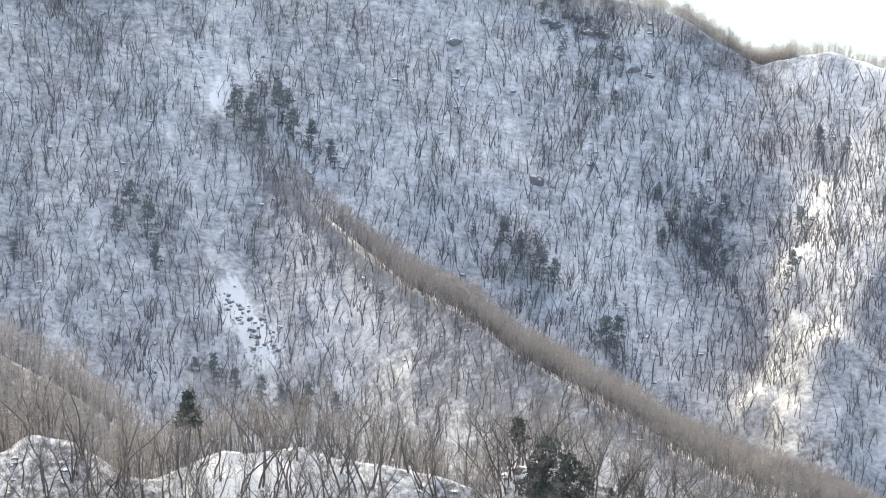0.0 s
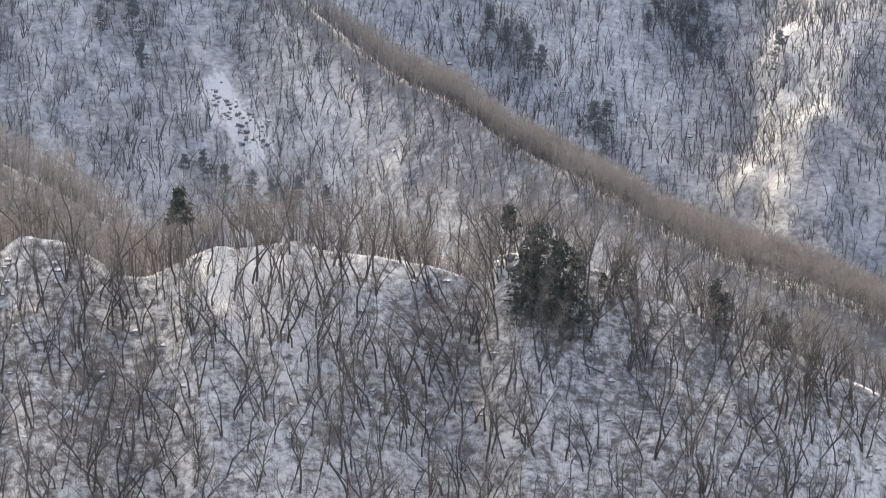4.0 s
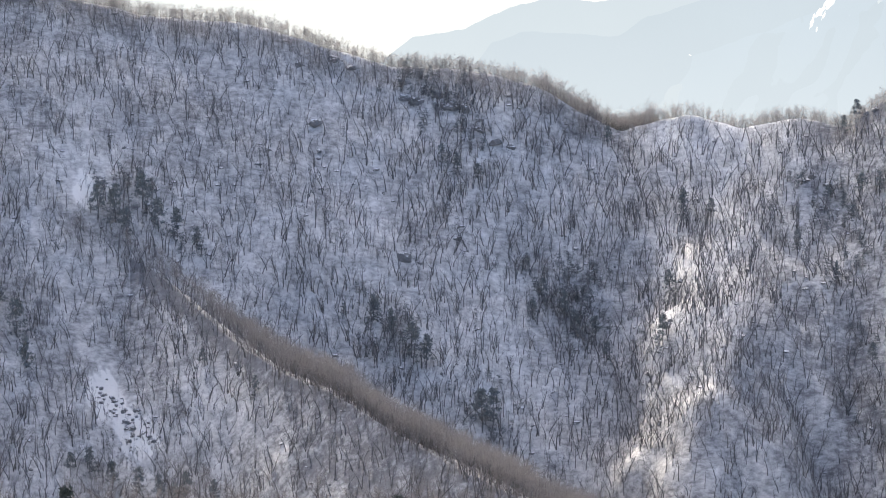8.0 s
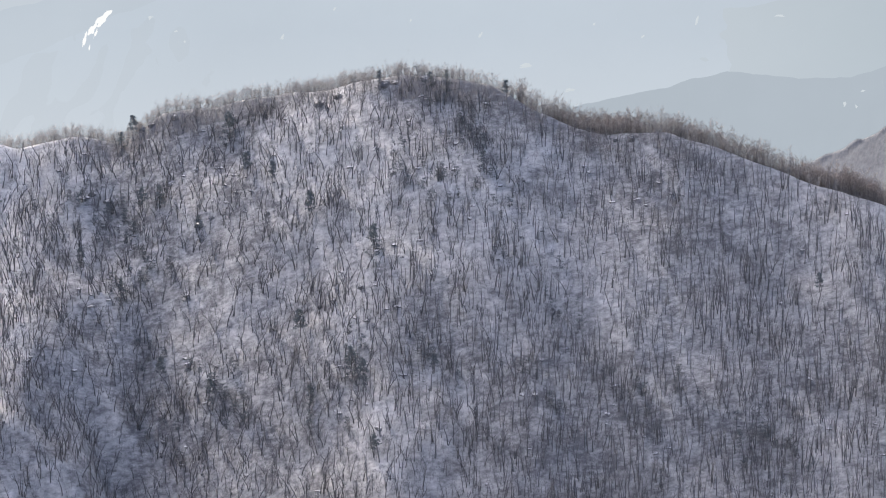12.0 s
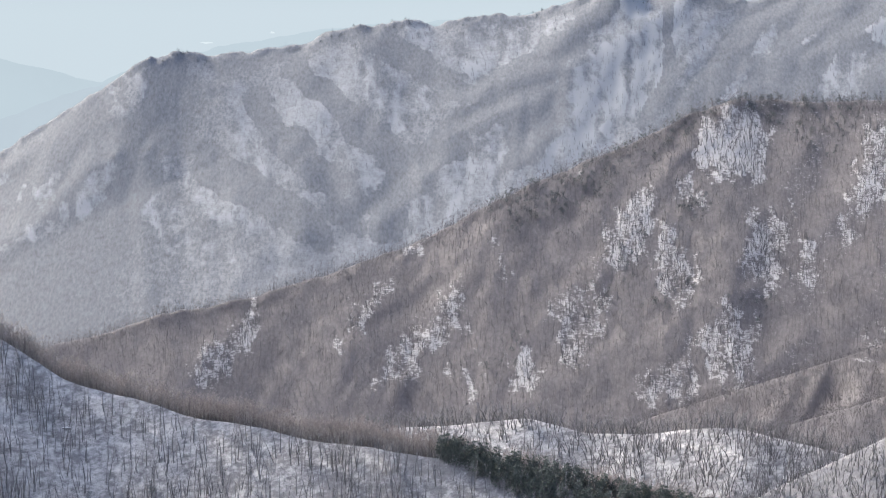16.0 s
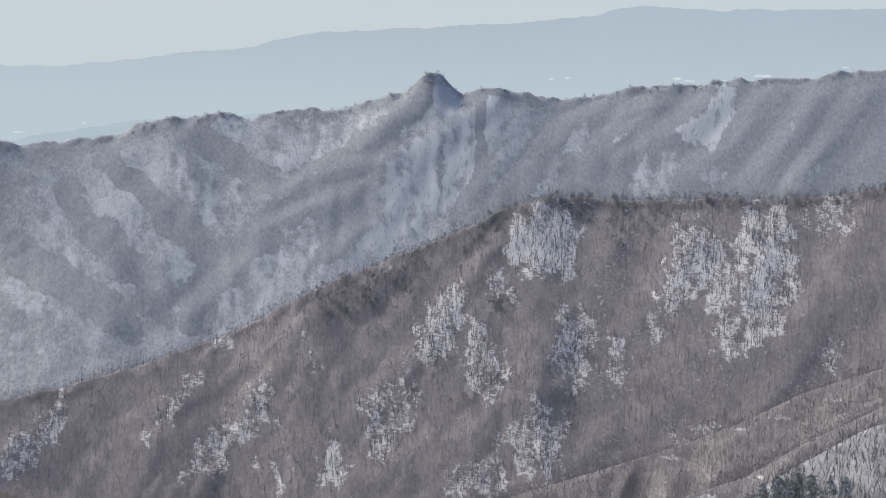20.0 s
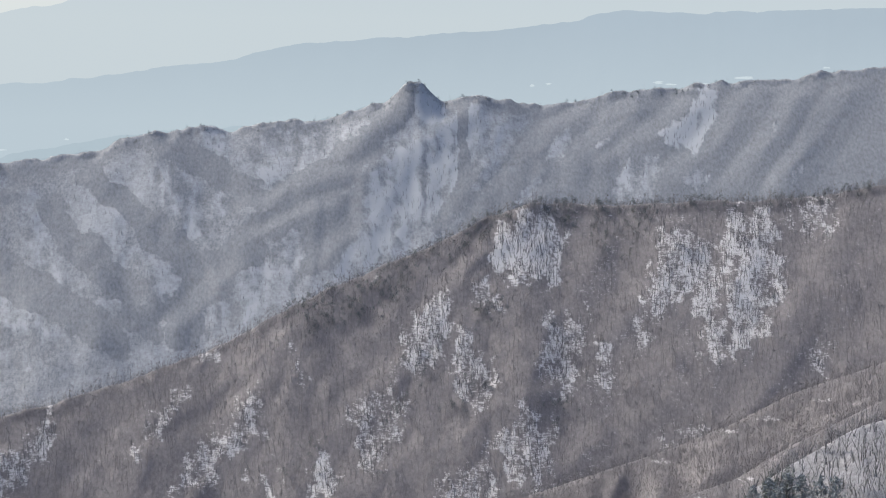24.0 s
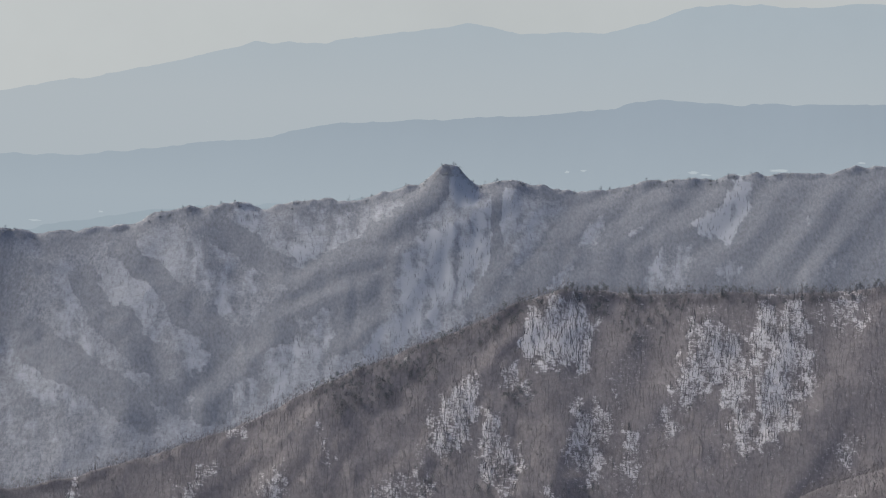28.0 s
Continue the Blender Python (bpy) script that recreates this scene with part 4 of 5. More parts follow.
def pine_tree(rng, h, tiers, per, needles, bare=0.25, spread=0.3):
    wood, nd = [], []
    pts = np.array([[0, 0, -0.4], [0.02 * h * rng.normal(), 0.02 * h * rng.normal(), h * 0.5], [0.03 * h * rng.normal(), 0.03 * h * rng.normal(), h]])
    wood.append(tube(pts, [0.018 * h, 0.012 * h, 0.002 * h], 5))
    for i in range(tiers):
        s = bare + (1 - bare) * (i + rng.uniform(0, 0.6)) / tiers
        c = np.array([np.interp(s, [0, 0.5, 1], pts[:, k]) for k in range(3)])
        for j in range(per):
            a = rng.uniform(0, 2 * np.pi)
            L = h * spread * (1.08 - s) ** 0.7 * rng.uniform(0.6, 1.15)
            out = np.array([math.cos(a), math.sin(a), rng.uniform(-0.25, 0.25)])
            end = c + out * L
            wood.append(tube([c, (c + end) / 2 + np.array([0, 0, 0.03 * h]), end], [0.006 * h, 0.004 * h, 0], 3))
            for k in range(needles):
                p = c + (end - c) * rng.uniform(0.25, 1.05) + rng.normal(0, 0.025 * h, 3)
                d = rng.normal(0, 1, 3) + out * 0.6
                d /= np.linalg.norm(d)
                e = np.cross(d, rng.normal(0, 1, 3))
                e /= np.linalg.norm(e)
                w = h * rng.uniform(0.022, 0.05)
                nd.append((np.array([p - e * w * 0.6, p + e * w * 0.6, p + d * w * 1.8]), np.array([[0, 1, 2]])))
    return merge(wood), merge(nd)


def forest(name, label, places, kinds, mats, rng, scale=(0.75, 1.2), category="forest"):
    """One object of many trees: places (n, 3), kinds: list of (wood, twigs)."""
    V, F, W, off = [], [], [], 0
    pick = rng.integers(len(kinds), size=len(places))
    for k, (wood, tw) in enumerate(kinds):
        here = places[pick == k]
        if not len(here):
            continue
        v = np.concatenate([wood[0], tw[0]])
        f = np.concatenate([wood[1], tw[1] + len(wood[0])])
        w = np.concatenate([np.zeros(len(wood[1]), int), np.ones(len(tw[1]), int)])
        a = rng.uniform(0, 2 * np.pi, len(here))
        s = rng.uniform(*scale, len(here))
        ca, sa = np.cos(a) * s, np.sin(a) * s
        lx, ly = rng.normal(0, 0.07, (2, len(here), 1))
        x = v[None, :, 0] * ca[:, None] - v[None, :, 1] * sa[:, None] + lx * v[None, :, 2]
        y = v[None, :, 0] * sa[:, None] + v[None, :, 1] * ca[:, None] + ly * v[None, :, 2]
        z = v[None, :, 2] * s[:, None] + 0 * x
        p = np.stack([x, y, z], -1) + here[:, None, :]
        V.append(p.reshape(-1, 3))
        F.append((f[None] + (np.arange(len(here)) * len(v))[:, None, None]).reshape(-1, 3) + off)
        W.append(np.tile(w, len(here)))
        off += len(here) * len(v)
    me = mesh_of(name, np.concatenate(V), np.concatenate(F), mats, np.concatenate(W))
    return tagged(new(name, me), label, category, kind="stuff")


def scatter(ridge, rng, count, az0, az1, d0, d1, keep=None):
    az, d = rng.uniform(az0, az1, count), rng.uniform(d0, d1, count)
    if keep is not None:
        ok = rng.uniform(0, 1, count) < keep(az, d)
        az, d = az[ok], d[ok]
    return az, d


def above(az, el, front):
    """Only what rises over the crests that stand in front."""
    ok = np.ones(len(az), bool)
    for r in front:
        ok &= (el > np.interp(az, r.az, r.el) - 0.05) | (az < r.az[0]) | (az > r.az[-1])
    return ok


def wood_on(name, label, ridge, count, az0, az1, d0, d1, kinds, mats, rng, front=(), tall=8.0, keep=None, **kw):
    az, d = scatter(ridge, rng, count, az0, az1, d0, d1, keep)
    p = ridge.point(az, d)
    el = np.degrees(np.arctan2(p[:, 2] + tall - EYE.z, np.hypot(p[:, 0], p[:, 1])))
    return forest(name, label, p[above(az, el, front)], kinds, mats, rng, **kw)


rng = np.random.default_rng(5)
slope_trees = [bare_tree(rng, 5.5, 6, 26, segs=5, twig_w=0.06, thick=0.0235, low=0.4, split=0.3, bend=0.17, wild=0.5, rise=(0.9, 2.4)) for k in range(24)]
straight_trees = [bare_tree(rng, 6.2, 5, 24, segs=4, twig_w=0.055, thick=0.0185, low=0.5, split=0.2, bend=0.08, wild=0.5, rise=(1.0, 2.6)) for k in range(24)]
slope_saplings = [bare_tree(rng, 3.6, 4, 16, segs=2, twig_w=0.07, thick=0.013, low=0.25, split=0.6, bend=0.16, wild=0.5, rise=(0.7, 2.0)) for k in range(12)]
crest_trees = [bare_tree(rng, 5.8, 9, 88, segs=3, twig_w=0.046, thick=0.0095, low=0.4, rise=(0.3, 1.2), wild=0.2, split=0.6) for k in range(12)]
near_trees = [bare_tree(rng, 8.0, 9, 130, sides=4, segs=8, twig_w=0.026, thick=0.0125, forks=3, flat=False, wild=0.5, bend=0.2, split=0.35, low=0.3, rise=(0.7, 2.2)) for k in range(12)]
far_trees = [bare_tree(rng, 8.0, 2, 9, segs=1, twig_w=0.22, thick=0.012, split=0) for k in range(10)]
range_trees = [bare_tree(rng, 9.0, 2, 7, segs=1, twig_w=0.4, thick=0.014, split=0) for k in range(10)]
brush = [bare_tree(rng, 1.9, 4, 22, segs=2, twig_w=0.02, thick=0.012, low=0.05, split=1.0) for k in range(6)]

scree_mid = spur.down(-4.25, -14.25)


def off_scree(az, d):
    """Few trees stand on the open scree."""
    return 1 - 0.97 * np.exp(-((az + 4.25 - (d - scree_mid) / 34) / 0.46) ** 4 - ((d - scree_mid) / 25) ** 4)


wood_on("shoulder_trees", "dense bare brown trees on the shoulder", shoulder, 2300, -14, -2, -25, 40, crest_trees, [m_bark, m_twig_spur], rng, scale=(0.8, 1.3))
wood_on("spur_trees", "bare grey trees on the snowy spur", spur, 8200, -12, 11.5, -3, 150, slope_trees, [m_bark, m_twig_slope], rng, front=[near_ridge, shoulder],
        keep=off_scree)
wood_on("spur_crest_trees", "dense bare brown trees behind the spur's crest", spur, 5600, -4.9, 11.8, -36, 3, crest_trees, [m_bark_pale, m_twig_spur], rng, front=[near_ridge], keep=lambda az, d: np.clip((az + 4.6) / 4.5, 0.03, 1) * 0.9, scale=(0.7, 1.4))
wood_on("spur_saplings", "thin grey saplings on the snowy spur", spur, 5600, -12, 11.5, -3, 150, slope_saplings, [m_twig_slope, m_twig_slope], rng, front=[near_ridge, shoulder],
        keep=off_scree)
wood_on("main_saplings", "thin grey saplings on the snowy mountainside", main_ridge, 13000, -10, 38.5, 1, 125, slope_saplings, [m_twig_slope, m_twig_slope], rng, front=[near_ridge, spur])
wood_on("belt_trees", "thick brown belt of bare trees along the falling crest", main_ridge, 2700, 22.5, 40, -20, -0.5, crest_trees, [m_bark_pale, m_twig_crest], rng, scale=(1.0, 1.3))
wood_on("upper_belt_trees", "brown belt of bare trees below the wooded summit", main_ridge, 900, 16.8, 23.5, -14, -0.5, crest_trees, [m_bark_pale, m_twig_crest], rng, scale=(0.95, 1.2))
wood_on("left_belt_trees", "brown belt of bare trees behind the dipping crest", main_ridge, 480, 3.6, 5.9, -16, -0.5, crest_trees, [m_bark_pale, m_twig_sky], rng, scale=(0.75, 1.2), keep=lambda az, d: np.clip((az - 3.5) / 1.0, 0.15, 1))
wood_on("main_slope_trees", "bare grey forest on the snowy mountainside", main_ridge, 15000, -10, 18, 4, 145, slope_trees, [m_bark, m_twig_slope], rng, front=[near_ridge, spur], keep=lambda az, d: 0.74 * np.clip((18 - az) / 5.5, 0, 1) * np.clip(0.85 + 0.65 * fbm(az * 0.8 - 0.035 * d, d / 30, 95, 3), 0.4, 1))
wood_on("east_slope_trees", "straight bare trunks on the long falling mountainside", main_ridge, 15600, 12.5, 38.5, 4, 145, straight_trees, [m_bark, m_twig_slope], rng, front=[near_ridge, spur], keep=lambda az, d: 0.85 * np.clip((az - 12.5) / 5.5, 0, 1) * np.clip(0.85 + 0.65 * fbm(az * 0.8 - 0.035 * d, d / 30, 95, 3), 0.4, 1))
wood_on("rib_trees", "bare trees crowding the sunlit rib", main_ridge, 330, 4.9, 7.4, 30, 118, slope_trees, [m_bark, m_twig_slope], rng, front=[near_ridge, spur], scale=(0.5, 1.1))
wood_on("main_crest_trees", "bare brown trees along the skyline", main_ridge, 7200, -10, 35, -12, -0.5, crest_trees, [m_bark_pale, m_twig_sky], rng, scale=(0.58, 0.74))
wood_on("summit_trees", "bare grey trees standing on the mountain's crest", main_ridge, 3600, -10, 20, -3, 9, crest_trees, [m_bark, m_twig_sky], rng, front=[spur], scale=(0.5, 0.8),
        keep=lambda az, d: (1 - 0.85 * np.exp(-((az - 7.0) / 1.5) ** 4)) * np.where(az < 5, 1.0, 0.55))
wood_on("saddle_trees", "thin bare trees on the snowy saddle", band, 4700, 31, 48, -14, 60, slope_trees, [m_bark, m_twig_slope], rng, front=[main_ridge])
wood_on("knob_trees", "bare trees on the snowy knob", knob, 4200, 38, 48, -14, 50, slope_trees, [m_bark, m_twig_slope], rng, scale=(0.5, 0.85))
wood_on("brown_crest_trees", "brown leafless forest fringing the mountain's crest", brown_mountain, 6500, 26, 48, -9, 12, far_trees, [m_twig_far, m_twig_far], rng, front=[main_ridge], scale=(0.3, 0.6))
wood_on("brown_mountain_trees", "brown leafless forest covering the mountain", brown_mountain, 27000, 26, 48, -10, 400, far_trees, [m_twig_far, m_twig_far], rng, front=[main_ridge, band, foot_ridge],
        keep=lambda az, d: 1 - 0.6 * np.clip(brown_mountain.snow(az, d), 0, 1))
streak_trees = [bare_tree(rng, 7.0, 2, 4, segs=2, twig_w=0.12, thick=0.024, split=0.3) for k in range(6)]
wood_on("patch_trees", "dark thin trunks against snow patches", brown_mountain, 40000, 28, 47, 0, 330, streak_trees, [m_bark, m_twig_far], rng, front=[main_ridge, band, foot_ridge],
        keep=lambda az, d: np.clip(brown_mountain.snow(az, d) - 0.2, 0, 0.5))
wood_on("foot_ridge_trees", "brown leafless forest on the foothill ridge", foot_ridge, 16000, 36, 48, -12, 100, far_trees, [m_twig_far, m_twig_far], rng, scale=(0.45, 0.72), front=[band, low_foot_ridge])
wood_on("low_foot_ridge_trees", "brown leafless forest on the low foothill ridge", low_foot_ridge, 14000, 38, 48, -12, 100, far_trees, [m_twig_far, m_twig_far], rng, scale=(0.4, 0.62), front=[band, knob])
range_streaks = [bare_tree(rng, 8.0, 2, 2, segs=2, twig_w=0.14, thick=0.034, split=0.2) for k in range(6)]
# trunk colour paled to stand for the haze
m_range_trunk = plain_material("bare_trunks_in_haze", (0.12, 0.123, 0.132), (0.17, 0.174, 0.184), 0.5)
wood_on("peak_range_trees", "forest on the far range, coloured grey for haze", peak_range, 3200, 21, 48, 2, 460, range_trees, [m_twig_range, m_twig_range], rng, front=[main_ridge, brown_mountain], scale=(0.4, 0.8),
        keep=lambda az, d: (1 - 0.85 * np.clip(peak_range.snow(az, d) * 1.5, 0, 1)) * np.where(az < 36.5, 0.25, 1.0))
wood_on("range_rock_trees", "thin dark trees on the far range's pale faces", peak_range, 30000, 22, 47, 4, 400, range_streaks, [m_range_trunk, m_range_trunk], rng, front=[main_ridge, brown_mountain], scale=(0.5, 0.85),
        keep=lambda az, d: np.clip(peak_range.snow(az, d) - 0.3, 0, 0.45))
wood_on("near_ridge_brush", "brown leafless brush poking through snow", near_ridge, 4600, -11, 11.5, -4, 40, brush, [m_twig, m_twig], rng, tall=2, scale=(0.6, 1.3), category="brush")


# ---- single trees ----
def part(name, data, parent, label=""):
    ob = new(name, data)
    ob.parent = parent
    return tagged(ob, label)


def tree_thing(name, label, category, group, wood, leaves, mats, leaf_name):
    root = tagged(new(name), label, category, group)
    part("trunk", mesh_of(name + "_trunk", *wood, [mats[0]], smooth=True), root)
    tagged(part(leaf_name, mesh_of(name + "_" + leaf_name, *leaves, [mats[1]]), root), kind="stuff")
    return root


def plant(source, first, p, turn, size):
    m = Matrix.Translation(p) @ Matrix.Rotation(turn, 4, "Z") @ Matrix.Scale(size, 4)
    if first:
        source.matrix_basis = m
        return source
    ob = copy_thing(source, m)
    ob.matrix_basis = m
    return ob


kinds = [tree_thing("bare_tree", "bare grey broadleaf tree standing in snow", "tree", "bare trees on the near ridge", w, t, [m_bark_near, m_twig], "crown") for w, t in near_trees]
used = set()
az, d = scatter(near_ridge, rng, 1000, -11.0, 11.4, -7, 40)
order = np.argsort(np.abs(d - 6))
single, rest = order[:290], order[290:]
for i in single:
    k = int(rng.integers(len(kinds)))
    plant(kinds[k], k not in used, Vector(near_ridge.point(az[i], d[i])), rng.uniform(0, 6.28), rng.uniform(0.8, 1.3))
    used.add(k)
az2, d2 = scatter(near_ridge, rng, 560, -11.0, 11.4, -16, -1, lambda az, d: np.where(az < 0.8, 0.8, 0.35))
forest("near_crest_trees", "dense bare trees behind the near ridge's crest", near_ridge.point(az2, d2), crest_trees, [m_bark_near, m_twig], rng, scale=(0.8, 1.25))
forest("near_ridge_trees", "bare grey trees over snow on the near ridge", near_ridge.point(az[rest], d[rest]), near_trees, [m_bark_near, m_twig], rng, scale=(0.75, 1.25))

# evergreens: heading, height angle of the foot, height in metres
pines = [pine_tree(rng, 1.0, 12, 4, 13, spread=0.36, bare=0.12) for k in range(3)] + [pine_tree(rng, 1.0, 8, 4, 16, bare=0.38, spread=0.34) for k in range(3)]
pine_kinds = [tree_thing("pine_tree", "dark green pine standing among bare trees", "tree", "pines on the mountainside", w, t, [m_bark, m_needle], "crown") for w, t in pines]
tall_pines = pines[:3] + [pine_tree(rng, 1.0, 5, 5, 22, bare=0.58, spread=0.27) for k in range(3)]
near_pine_kinds = [tree_thing("pine_tree", "dark green pine on the snowy near ridge", "tree", "pines on the near ridge", w, t, [m_bark_near, m_needle_near], "crown") for w, t in tall_pines]
used = set()


def pines_on(ridge, spots, kinds_at=(0, 6), sink=0.0):
    for a, e, h in spots:
        h *= 1.2 if ridge is near_ridge else 1.12
        k = int(rng.integers(*kinds_at))
        near = ridge is near_ridge
        plant((near_pine_kinds if near else pine_kinds)[k], (near, k) not in used, ridge.at(a, e) - Vector((0, 0, sink)), rng.uniform(0, 6.28), h)
        used.add((near, k))


pines_on(main_ridge, [(14.2, -8.12, 4.2), (15.15, -8.12, 3.6), (15.46, -8.07, 3.4), (16.57, -8.35, 4.5), (9.39, -9.2, 5), (9.6, -8.95, 5.5), (11.4, -9.05, 7), (11.71, -9.7, 6), (12.18, -9.85, 5.5), (12.87, -10.5, 6.5)])
pines_on(main_ridge, [(14.04, -11.15, 6.5), (12.65, -12.7, 6.5), (12.8, -13.95, 5), (13.61, -13.5, 7.5), (13.82, -13.6, 6), (15.16, -13.4, 4.5), (6.07, -13.05, 7), (6.2, -12.2, 6.5), (6.45, -10.7, 6.5), (6.93, -10.75, 5)])
pines_on(main_ridge, [(9.74, -10.3, 6), (10.06, -10.3, 6), (9.29, -11.9, 5), (8.55, -11.3, 5), (10.8, -10.7, 4), (9.1, -10.5, 5), (5.02, -9.45, 5.5), (22.4, -11.9, 4.5), (1.3, -13.3, 8), (0.95, -12.95, 7), (1.6, -13.5, 8), (0.6, -12.6, 6)])
pines_on(main_ridge, [(2.66, -14.7, 10), (2.85, -14.5, 8), (3.81, -12.3, 6), (4.2, -12.6, 6.5), (4.4, -12.9, 6), (4.79, -13.0, 6), (3.6, -12.6, 5), (5.0, -13.4, 5), (14.0, -14.9, 5), (10.9, -13.8, 5), (10.0, -13.4, 5.5)])
pines_on(main_ridge, [(-4.5, -10.6, 8.5), (-4.2, -10.7, 9), (-3.7, -10.45, 8.5), (-3.4, -10.9, 8), (-3.05, -11.0, 7), (-4.0, -11.0, 7), (-2.7, -11.3, 6), (2.2, -9.9, 5), (2.6, -10.1, 5), (1.9, -9.7, 4.5)])
pines_on(spur, [(-6.42, -12.3, 8), (-6.1, -12.7, 8.5), (-5.95, -13.4, 8), (-6.7, -12.6, 6), (-4.83, -15.3, 6), (-3.53, -15.9, 6.5), (-2.99, -15.8, 6), (-3.9, -15.7, 6), (-4.4, -15.6, 6.5), (-1.66, -13.95, 4.5), (-2.63, -13.4, 4)])
pines_on(spur, [(-5.2, -15.3, 5), (-3.2, -16.0, 6), (-2.5, -15.9, 5), (-8.6, -13.2, 5), (-9.1, -11.6, 5)])
pines_on(near_ridge, [(-5.3, -16.75, 6.9), (1.05, -16.75, 4.9), (-4.2, -16.8, 1.6), (6.0, -18.1, 3.0)], (3, 6))
pines_on(near_ridge, [(1.62, -17.4, 6.6), (1.95, -17.6, 6.0), (1.3, -17.6, 5.2), (2.35, -17.6, 4.8), (2.05, -18.2, 4.2), (2.9, -17.6, 3.0), (5.0, -17.9, 3.8), (6.31, -18.3, 3.6), (-9.84, -18.4, 3.6), (6.9, -19.1, 4.0), (1.75, -17.9, 4.6), (1.45, -17.3, 4.6), (2.2, -17.95, 4.6), (2.5, -18.3, 3.4), (1.2, -18.1, 3.4), (1.7, -18.3, 4.0), (1.55, -17.75, 5.0), (2.1, -17.4, 4.8), (5.05, -17.9, 4.6), (5.2, -18.0, 3.6), (3.1, -17.35, 3.0), (3.4, -17.5, 2.6)], (0, 3))
pines_on(knob, [(a, -12.9 + 0.62 * (a - 43.2) - b, 7.5) for a, b in ((43.1, 0.1), (43.4, 0.05), (43.7, 0.1), (44.0, 0.15), (44.3, 0.4), (43.6, 0.5), (44.0, 0.65), (43.9, 1.0), (44.5, 0.9), (44.7, 1.3), (43.25, 0.3), (43.5, 0.3), (43.85, 0.35), (44.2, 0.75), (44.35, 1.2), (43.75, 0.8), (44.1, 1.0), (43.4, 0.65), (44.6, 0.6), (44.9, 0.8))])

# a dark pine stand on the saddle's near side
stand_az, stand_t = rng.uniform(33.7, 39.6, 520), rng.uniform(0, 1, 520)
stand = np.array([main_ridge.point(np.array(a), np.array(-3.5 + t * (4.5 + 3.6 * (a - 33.7)))) for a, t in zip(stand_az, stand_t)])
small_pines = [pine_tree(rng, 5.5, 7, 3, 8, bare=0.15, spread=0.33) for k in range(5)]
m_needle_stand = plain_material("stand_needles", (0.05, 0.063, 0.052), (0.11, 0.13, 0.11), 3.0)
forest("pine_stand", "dense dark green stand of young pines", stand, small_pines, [m_bark, m_needle_stand], rng)

knob_az, knob_t = rng.uniform(42.6, 44.1, 190), rng.uniform(0, 1, 190)
forest("knob_stand", "dark conifers crowded on the snowy knob", knob.point(knob_az, 2 + knob_t * (30 - 9 * np.abs(knob_az - 43.4))), small_pines, [m_bark, m_needle_stand], rng, scale=(0.42, 0.75))

# crest pines of the brown mountain
az = rng.uniform(38.6, 45.5, 150)[:150]
crown_pines = [pine_tree(rng, 5.0, 4, 5, 11, bare=0.4, spread=0.7) for k in range(4)]
spots = np.concatenate([brown_mountain.point(az, rng.uniform(-6, 16, 150)), brown_mountain.point(rng.uniform(34.6, 38.5, 110), rng.uniform(-4, 30, 110))])
forest("crest_pines", "dark pines along the brown mountain's crest", spots, crown_pines, [m_bark, m_needle_far], rng)

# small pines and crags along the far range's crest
# needle colour paled and greyed for the haze before it
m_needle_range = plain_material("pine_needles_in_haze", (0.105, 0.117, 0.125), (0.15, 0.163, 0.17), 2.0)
spots = []
for a, w, n in ((37.0, 0.2, 26), (36.5, 0.25, 10), (37.9, 0.3, 10), (38.3, 0.12, 8), (40.0, 0.4, 10), (41.0, 0.2, 12), (41.8, 0.25, 14), (43.0, 0.6, 18), (44.4, 0.4, 16), (33.1, 0.15, 10), (34.2, 0.25, 10), (32.4, 0.4, 10), (31.6, 0.15, 8), (28.9, 0.3, 12), (35.4, 0.3, 10)):
    spots.append(peak_range.point(a + rng.normal(0, w, n), rng.uniform(-2, 16, n)) - np.array([0, 0, 2.0]))
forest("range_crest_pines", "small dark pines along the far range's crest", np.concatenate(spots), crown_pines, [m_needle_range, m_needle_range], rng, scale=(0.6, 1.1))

# pines in clumps down the brown mountain
spots = []
for a, e, n in ((38.54, -8.91, 26), (37.3, -9.85, 16), (39.78, -7.36, 22), (40.3, -7.5, 22), (35.85, -9.05, 30), (35.2, -9.3, 26), (39.7, -10.8, 18), (36.7, -10.7, 14), (35.0, -11.7, 12), (40.6, -7.9, 14), (38.0, -10.7, 16), (41.1, -7.4, 20), (36.6, -8.7, 30)):
    spots.append(brown_mountain.point(a + rng.normal(0, 0.22, n), np.maximum(brown_mountain.down(a, e) + rng.normal(0, 9.0, n), 1)))
forest("slope_pines", "dark pines in clumps on the brown mountain", np.concatenate(spots), crown_pines, [m_bark, m_needle_far], rng, scale=(0.6, 1.1))

